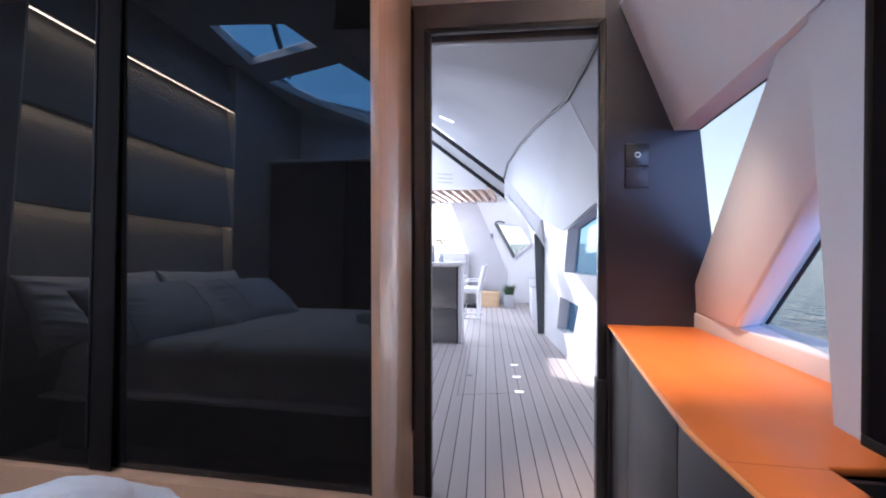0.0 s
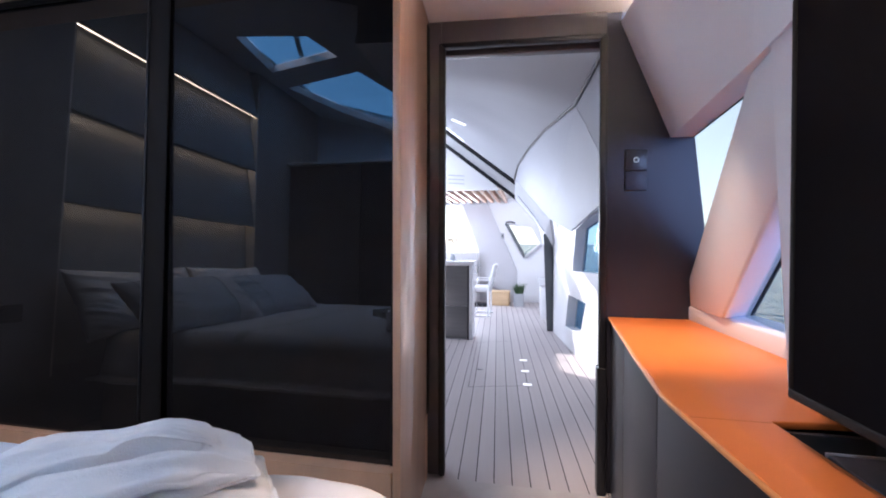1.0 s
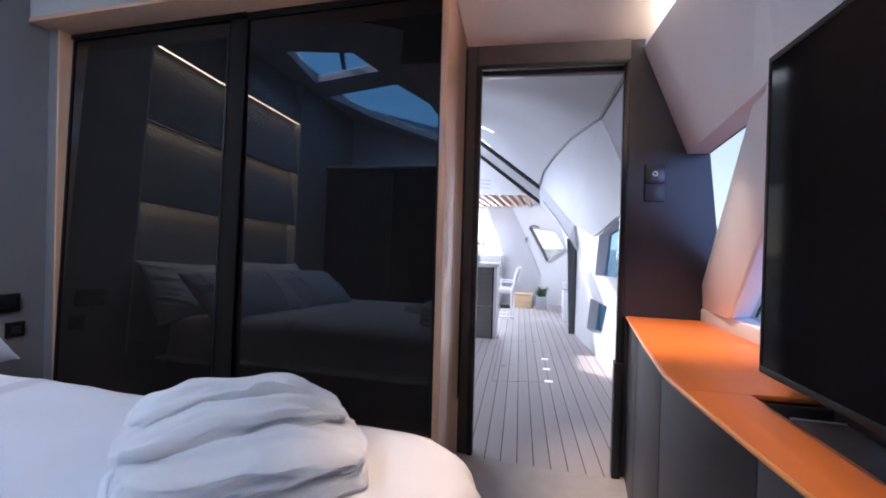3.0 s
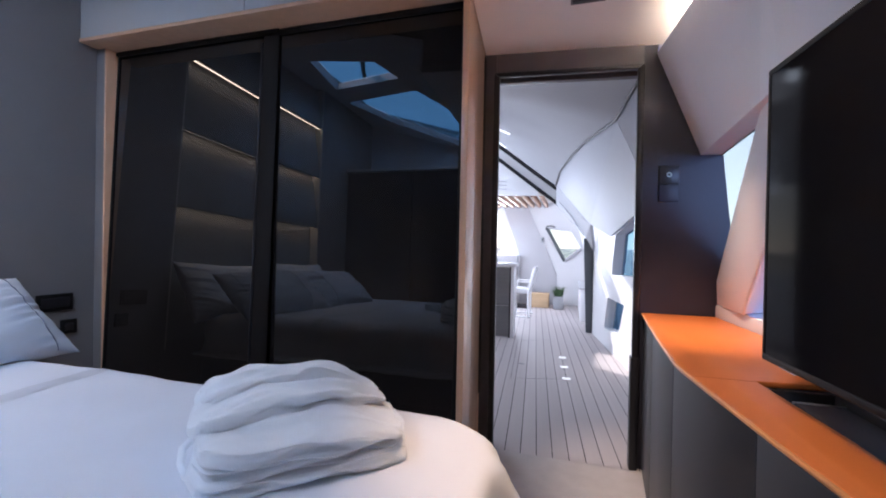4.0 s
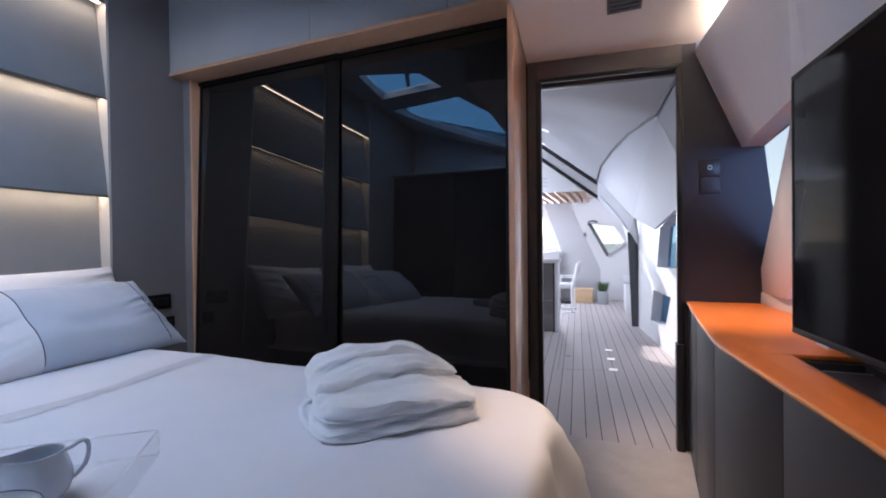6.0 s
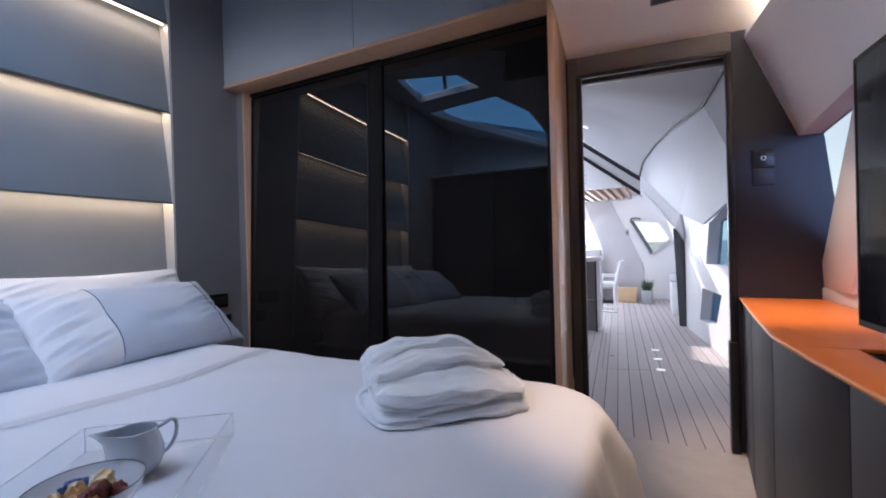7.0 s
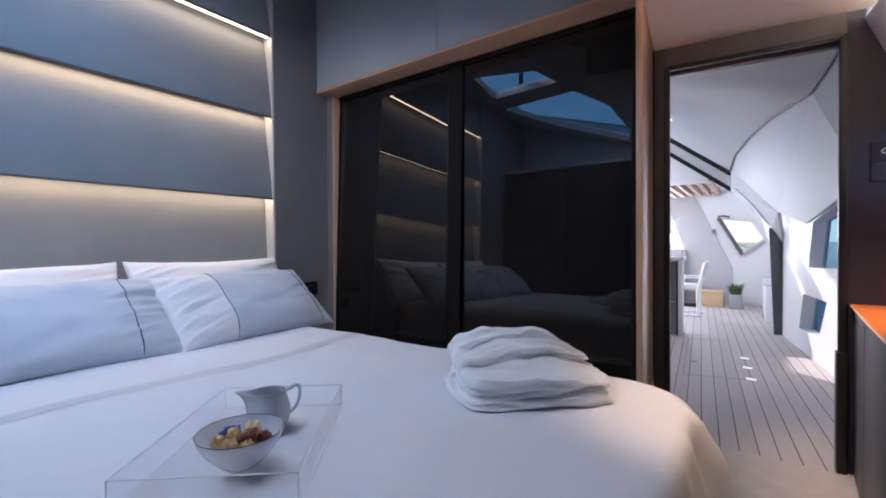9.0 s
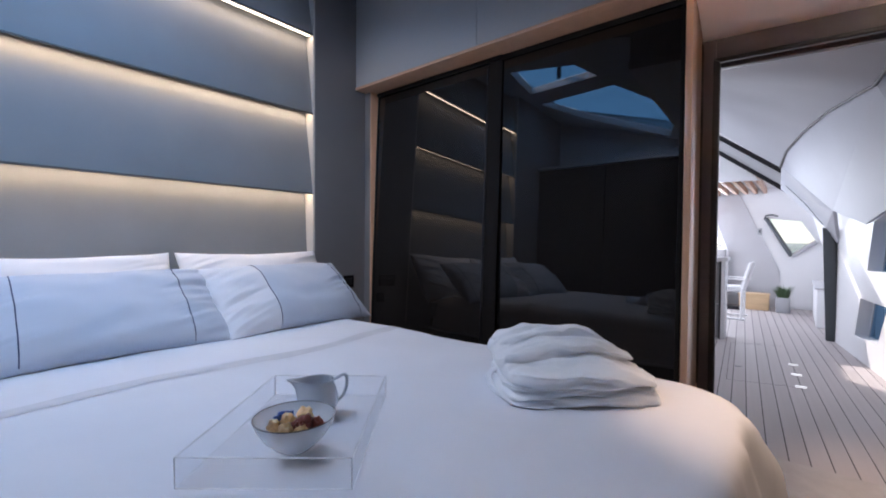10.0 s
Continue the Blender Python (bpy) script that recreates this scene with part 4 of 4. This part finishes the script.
# dark tube takes the place of soft shadow at the ceiling edge
solo("trim_shadow_gap", tube([Vector(q) + Vector((-0.010, 0, 0.004)) for q in edge], 0.013, 10), M["trimd"], "dark tube drawing the shadow along the saloon ceiling edge", "trim", "structure")
solo("ceiling_saloon_slab", box(-1.55, 1.0, 0.085, 4.35, 3.45, 3.5), M["salonwhite"], "deck over the saloon", "ceiling", "structure")
# faceted hull lining hanging over the windows
V = dict(a=(0.36, 1.08, 2.121), b=(0.279, 3.4, 1.451), c=(-0.184, 4.2, 2.086), d=(-0.115, 3.7, 2.191), e=(0.187, 2.2, 2.246), e2=(0.03, 3.05, 2.26), f=(0.441, 0.55, 2.218), g=(0.471, 0.654, 1.660), h=(0.510, 0.866, 1.420), i=(0.414, 2.112, 1.262), j=(0.60, 0.09, 1.9), k=(0.525, 0.09, 2.24), l=(-0.184, 4.2, 1.80), m=(0.235, 3.61, 1.275), n=(0.33, 3.62, 1.10))


def facet(keys, push=(0.03, 0, 0.01)):
    """A fan of flat panels round the first corner."""
    b = bmesh.new()
    vs = [b.verts.new(V[k]) for k in keys]
    for p_, q_ in zip(vs[1:], vs[2:]):
        b.faces.new((vs[0], p_, q_))
    r = bmesh.ops.extrude_face_region(b, geom=b.faces[:])
    for v in r["geom"]:
        if isinstance(v, bmesh.types.BMVert):
            v.co += Vector(push)
    return finish(b, True, 12)


lining = thing("wall_saloon_lining", (0.4, 1.5, 1.3), "white faceted hull lining panels over the saloon windows, dimmed in colour", "wall", kind="structure")
part("lining_panel", facet(["b", "l", "c", "d", "e2", "e", "a"]), M["facetdim"], lining)
part("lining_panel", facet(["a", "b", "i", "h", "g"]), M["facetdim"], lining)
part("lining_panel", facet(["b", "l", "m", "n"]), M["facetdim"], lining)
part("lining_panel", facet(["a", "g", "j", "k", "f"]), M["facetdim"], lining)
part("seam", tube([Vector(V["a"]) + Vector((-0.004, -0.002, 0)), Vector(V["g"]) + Vector((-0.003, -0.002, 0))], 0.0015, 6), M["salongrey"], lining)


# saloon side under the lining, with two windows
def sx(y):
    return 0.857 - 0.142 * y


HIGH = [(1.40, 0.90), (2.645, 0.855), (2.50, 1.295), (1.40, 1.47)]
LOW = [(2.115, 0.585), (2.815, 0.585), (2.96, 0.21), (2.33, 0.24)]
solo("wall_saloon_hull", holed([(sx(y), y, z) for y, z in ((1.20, 0), (3.72, 0), (3.72, 1.45), (1.20, 1.78))], [[(sx(y), y, z) for y, z in q] for q in (HIGH, LOW)], (0.13, 0.018, 0)), M["salonwhite"], "white saloon hull side with two slanting windows", "wall", "structure")
solo("wall_saloon_hull_near", prism([(0.655, 0.09, 0), (0.685, 1.195, 0), (0.685, 1.195, 1.78), (0.655, 0.09, 1.9)], (0.05, 0.005, 0)), M["salonwhite"], "white saloon hull side by the doorway", "wall", "structure")
for k, pts in enumerate((HIGH, LOW)):
    w = thing(f"window_{k + 4}", (0.65, pts[0][0], pts[0][1]), "slanting hull window in the white saloon side", "window", kind="structure")
    p = part("pane", prism([(sx(y) + 0.10, y + 0.014, z) for y, z in pts], (0.006, 0, 0)), M["hullpane"], w, "blue-tinted pane")
    p.visible_shadow = False
    q = pts[1:3]
    part("window_frame", tube([(sx(y) + 0.092, y - 0.10, z) for y, z in q], 0.006, 6), M["pot"], w)
solo("wall_saloon_bow", prism([(0.44, 3.85, 0), (0.52, 6.42, 0), (0.24, 6.42, 2.2), (-0.12, 4.25, 2.2), (0.22, 3.9, 1.45)], (0.06, 0.02, 0.02)), M["salonwhite"], "white slanting bow side of the saloon", "wall", "structure")
solo("wall_saloon_outer", box(0.62, 0.68, 3.35, 6.5, 0, 2.6), M["salonwhite"], "white hull side at the saloon end", "wall", "structure")
fr = thing("window_6", (0.0, 6.35, 1.2), "dark-framed bow window in the white saloon end wall", "window", kind="structure")
bowf = [(-0.42, 6.38, 1.53), (0.05, 6.38, 1.47), (0.24, 6.38, 1.13), (-0.07, 6.38, 0.88)]
for q, w, c in zip(range(4), (0.008, 0.006, 0.030, 0.032), ("salonwhite", "salonwhite", "salongrey", "postgrey")):
    part("window_frame", tube([Vector(bowf[q]), Vector(bowf[(q + 1) % 4])], w, 8), M[c], fr)
p = part("pane", prism([Vector(c) + Vector((0, 0.025, 0)) for c in bowf], (0, 0.008, 0)), M["pane"], fr)
p.visible_shadow = False
lowcab = thing("locker", (0.3, 5.2, 0), "low white locker along the bow side", "cabinet")
part("cabinet_body", box(0.20, 0.46, 4.55, 5.9, 0.0, 0.50, 0.01), M["salonwhite"], lowcab)
part("cabinet_top", box(0.18, 0.46, 4.53, 5.92, 0.502, 0.525, 0.004), M["salongrey"], lowcab)
solo("pillar", prism([(0.255, 3.65, 0), (0.205, 3.60, 1.28), (0.27, 3.60, 1.22), (0.325, 3.65, 1.09), (0.37, 3.66, 0)], (0.03, 0.10, 0), 0.006), M["postgrey"], "dark grey slanting saloon post", "post", "structure")
# cross beam with two dark tracks, bulkhead and battened ceiling behind
roofwin = thing("roof_track", (-1.0, 4.3, 2.4), "white cross beam with two dark roof-blind tracks", "beam", kind="structure")
def barline(x0, z0, x1, z1, t, y, deep):
    return prism([(x0, y, z0 - t / 2), (x1, y, z1 - t / 2), (x1, y, z1 + t / 2), (x0, y, z0 + t / 2)], (0, deep, 0), 0.005)
part("track", barline(-0.18, 2.04, -2.3, 3.68, 0.072, 4.27, 0.06), M["seal"], roofwin, "thin black track")
part("track", barline(-0.15, 1.80, -2.3, 3.48, 0.066, 4.27, 0.06), M["seal"], roofwin)
part("beam_face", barline(-0.16, 1.92, -2.3, 3.58, 0.18, 4.30, 0.05), M["salonwhite"], roofwin)
solo("wall_bulkhead", prism([(-2.7, 4.36, 2.85), (-1.55, 4.36, 2.80), (-0.40, 4.36, 1.95), (-2.7, 4.36, 1.98)], (0, 0.03, 0)), M["salonwhite"], "white bulkhead over the galley", "wall", "structure")
vg = thing("air_grille", (-1.05, 4.355, 2.24), "three thin slots of an air grille in the bulkhead", "vent")
for z in (2.07, 2.13, 2.19):
    part("slot", prism([(-1.20, 4.352, z), (-0.95, 4.352, z - 0.02), (-0.95, 4.352, z - 0.008), (-1.20, 4.352, z + 0.012)], (0, 0.006, 0)), M["salongrey"], vg)
solo("trim_beam_seam", tube([(-0.125, 3.89, 1.80), (0.06, 3.80, 1.56), (0.21, 3.60, 1.31)], 0.004, 6), M["postgrey"], "thin dark joint beside the diagonal beam", "trim", "structure")
# out-of-view board added to keep sun off the far saloon floor
solo("roof_overhang", box(-3.4, 1.2, 6.52, 7.7, 2.12, 2.17), M["salonwhite"], "unseen white board added outside the saloon end window to block sun", "roof", "structure")
solo("ceiling_galley", box(-2.7, -0.10, 4.39, 6.42, 2.04, 2.08), M["salonwhite"], "white ceiling over the galley", "ceiling", "structure")
bat = thing("batten_screen", (-1.4, 5.3, 2.1), "row of brown wooden ceiling battens over the galley", "batten screen", kind="structure")
for k in range(15):
    x = -2.35 + k * 0.135
    part("batten", box(x, x + 0.05, 4.42, 6.38, 1.95, 2.036, 0.003), M["batten"], bat)
# glowing tube put in for a bright white streak on the ceiling
cl = thing("ceiling_streak", (-0.9, 3.54, 2.76), "short glowing white streak on the saloon ceiling", "lamp")
part("diffuser", tube([(-1.0, 3.615, 2.822), (-0.8, 3.46, 2.695)], 0.012, 8), M["whiteglow"], cl, "glowing white tube")
sw = thing("wall_switch", (-0.5, 6.39, 1.24), "small grey switch plate on the saloon end wall", "switch")
part("plate", box(-0.535, -0.475, 6.375, 6.392, 1.24, 1.35, 0.003), M["pot"], sw)
part("button", box(-0.52, -0.49, 6.370, 6.376, 1.28, 1.32, 0.002), M["postgrey"], sw)
part("window_handle", tube([(-0.44, 6.33, 1.50), (-0.42, 6.31, 1.565), (-0.34, 6.31, 1.575), (-0.26, 6.33, 1.55)], 0.016, 8), M["postgrey"], fr)
isl = thing("kitchen_island", (-1.15, 3.05, 0), "steel-fronted galley island with a white worktop", "kitchen island")
part("island_body", box(-1.75, -0.685, 2.97, 3.16, 0.0, 0.885), M["salonwhite"], isl)
part("island_end", box(-1.75, -0.677, 2.945, 2.968, 0.012, 0.397, 0.003), M["steel"], isl, "dark brushed steel panel")
part("island_end", box(-1.75, -0.677, 2.945, 2.968, 0.403, 0.880, 0.003), M["steel"], isl)
part("corner_post", box(-0.672, -0.628, 2.945, 3.16, 0.0, 0.888, 0.003), M["salonwhite"], isl)
part("edge_strip", box(-0.685, -0.668, 2.94, 2.95, 0.0, 0.888, 0.002), M["seal"], isl)
part("island_top", box(-1.8, -0.605, 2.92, 3.2, 0.89, 0.935, 0.006), M["salonwhite"], isl)
tap = thing("kitchen_tap", (-0.98, 3.06, 0.935), "slim chrome tap on the island worktop", "tap")
part("spout", tube([(-0.98, 3.06, 0.935), (-0.98, 3.06, 1.12), (-0.95, 3.06, 1.19), (-0.90, 3.06, 1.20), (-0.87, 3.06, 1.15)], 0.012, 8), M["steel"], tap)
part("lever", tube([(-0.98, 3.06, 1.0), (-1.03, 3.07, 1.04)], 0.008, 6), M["steel"], tap)
vase = thing("flower_vase", (-0.885, 3.06, 0.935), "small white vase with thin twigs of grey-lilac blossom on the island", "vase")
part("vase_body", lathe([(0.018, 0.0), (0.026, 0.004), (0.030, 0.03), (0.022, 0.062), (0.015, 0.075), (0.018, 0.084), (0.015, 0.084), (0.012, 0.074), (0.02, 0.04)], (-0.885, 3.06, 0.936), 20), M["china"], vase)
for lean_x, lean_y, tall in ((0.04, 0.02, 0.20), (0.07, -0.03, 0.17), (-0.03, 0.03, 0.16), (0.13, 0.02, 0.24)):
    foot, tip = Vector((-0.885, 3.06, 0.99)), Vector((-0.885 + lean_x, 3.06 + lean_y, 1.01 + tall))
    stem = part("twig", tube([foot, foot.lerp(tip, 0.5) + Vector((-0.008, 0, 0.012)), tip], 0.0022, 6), M["pot"], vase)
    bl = bmesh.new()
    for q in range(5):
        bmesh.ops.create_icosphere(bl, subdivisions=1, radius=0.007 + 0.003 * rs.random(), matrix=Matrix.Translation(tip + Vector((rs.uniform(-0.02, 0.02), rs.uniform(-0.02, 0.02), rs.uniform(-0.025, 0.012)))))
    part("blossom", finish(bl, True, 80), M["blossom"], stem, "tiny lilac-grey blossom")
counter = thing("counter", (-1.4, 5.9, 0), "white low cabinet with a backrest under the end window", "cabinet")
part("cabinet_body", box(-1.9, -0.98, 5.85, 6.35, 0, 0.55, 0.01), M["salonwhite"], counter)
part("plinth", box(-1.9, -0.72, 5.66, 5.845, 0.0, 0.055, 0.004), M["seal"], counter, "dark recessed plinth")
part("backrest", box(-1.9, -0.98, 6.22, 6.38, 0.552, 0.98, 0.02), M["salongrey"], counter)

chair = thing("chair", (-0.7, 4.75, 0), "white tubular armchair with pale cushions by the island", "chair")
for y in (4.55, 5.0):
    part("side_frame", tube([(-0.56, y, 0.015), (-0.84, y, 0.015), (-0.82, y, 0.58), (-0.53, y, 0.58), (-0.60, y, 0.40), (-0.60, y, 0.02)], 0.016, 8), M["salonwhite"], chair)
    part("back_post", tube([(-0.60, y, 0.40), (-0.50, y, 0.82)], 0.016, 8), M["salonwhite"], chair)
part("stretcher", tube([(-0.84, 4.55, 0.015), (-0.84, 5.0, 0.015)], 0.014, 8), M["salonwhite"], chair)
part("stretcher", tube([(-0.60, 4.55, 0.39), (-0.60, 5.0, 0.39)], 0.014, 8), M["salonwhite"], chair)
part("seat", box(-0.85, -0.58, 4.57, 4.98, 0.39, 0.47, 0.025, 3), M["cushion"], chair, "pale grey seat cushion")
part("backrest", moved(box(-0.03, 0.03, 4.57, 4.98, 0.0, 0.36, 0.02, 3), Matrix.Translation((-0.59, 0, 0.46)) @ Matrix.Rotation(radians(14), 4, "Y")), M["cushion"], chair)
ob = thing("storage_box", (-0.55, 5.98, 0), "low plywood storage box on the saloon floor", "box")
part("box_body", box(-0.74, -0.34, 5.85, 6.15, 0, 0.235, 0.006), M["boxwood"], ob)
part("lid", box(-0.75, -0.33, 5.84, 6.16, 0.237, 0.262, 0.005), M["boxwood"], ob)
pl = thing("potted_plant", (-0.16, 5.83, 0), "grassy green plant in a square grey pot", "plant")
part("pot", prism([(-0.25, 5.74, 0), (-0.07, 5.74, 0), (-0.07, 5.92, 0), (-0.25, 5.92, 0)], (0, 0, 0.235), 0.01), M["pot"], pl)
leaves = bmesh.new()
for k in range(150):
    a, r0 = rs.random() * 6.283, rs.random() * 0.075
    base = Vector((-0.16 + r0 * math.cos(a), 5.83 + r0 * math.sin(a), 0.22))
    out, tall = 0.03 + 0.13 * rs.random(), 0.10 + 0.12 * rs.random()
    w = Vector((-math.sin(a), math.cos(a), 0)) * 0.006
    q = [base, base + Vector((math.cos(a) * out * 0.4, math.sin(a) * out * 0.4, tall * 0.7)), base + Vector((math.cos(a) * out, math.sin(a) * out, tall))]
    v = [leaves.verts.new(c) for c in (q[0] - w, q[0] + w, q[1] + w, q[1] - w, q[2])]
    leaves.faces.new(v[:4]), leaves.faces.new((v[3], v[2], v[4]))
part("leaves", leaves, M["leaf"], pl, "narrow dark green leaves")
for y in (1.45, 1.82, 2.18):
    x = 0.028 - 0.065 * (y - 1.45)
    s = thing("floor_light", (x, y, 0), "small flush white light let into the planks", "floor light", "floor lights in the saloon")
    part("plate", box(x - 0.034, x + 0.034, y - 0.020, y + 0.020, 0, 0.004, 0.001), M["whiteglow"], s, "glowing white cover")
s = thing("floor_latch", (-0.396, 1.8, 0), "small steel lifting ring let into the planks", "latch")
part("plate", box(-0.42, -0.375, 1.78, 1.82, 0, 0.003, 0.001), M["steel"], s)

# a lifting hatch in the planks, cut with fine joints
def slant(x, y):
    """A place on the floor counted along the planks, which run a little askew."""
    return (x - 0.077 * y, y)


for (xa, ya), (xb, yb) in (((-0.335, 1.30), (0.10, 1.42)), ((-0.335, 1.30), (-0.335, 2.85)), ((-0.335, 2.85), (0.10, 3.0))):
    (x0, y0), (x1, y1) = slant(xa, ya), slant(xb, yb)
    part("hatch_joint", prism([(x0 - 0.0015, y0, 0.0), (x0 + 0.0015, y0 + 0.003, 0.0), (x1 + 0.0015, y1 + 0.003, 0.0), (x1 - 0.0015, y1, 0.0)], (0, 0, 0.0006)), M["caulk"], floor2)

# ---- planks ----
PW = 0.0870
shape = mesh_of("plank", box(-PW / 2 + 0.0028, PW / 2 - 0.0028, 0, 1.0, -0.02, 0.0), M["plank"])
skew = math.atan(0.077)
for k in range(44):
    x = -0.1185 + (k - 29.5) * PW
    if x - 0.077 * 6.4 > 0.72:
        break
    y0 = max(-0.035, (x - 0.72) / 0.077)
    y1 = min(6.41, (x + 2.68) / 0.077)
    o = new("plank", shape)
    o.location, o.rotation_euler, o.scale = (x - 0.077 * y0, y0, 0), (0, 0, skew), (1, (y1 - y0) / math.cos(skew), 1)
    o.parent = floor2
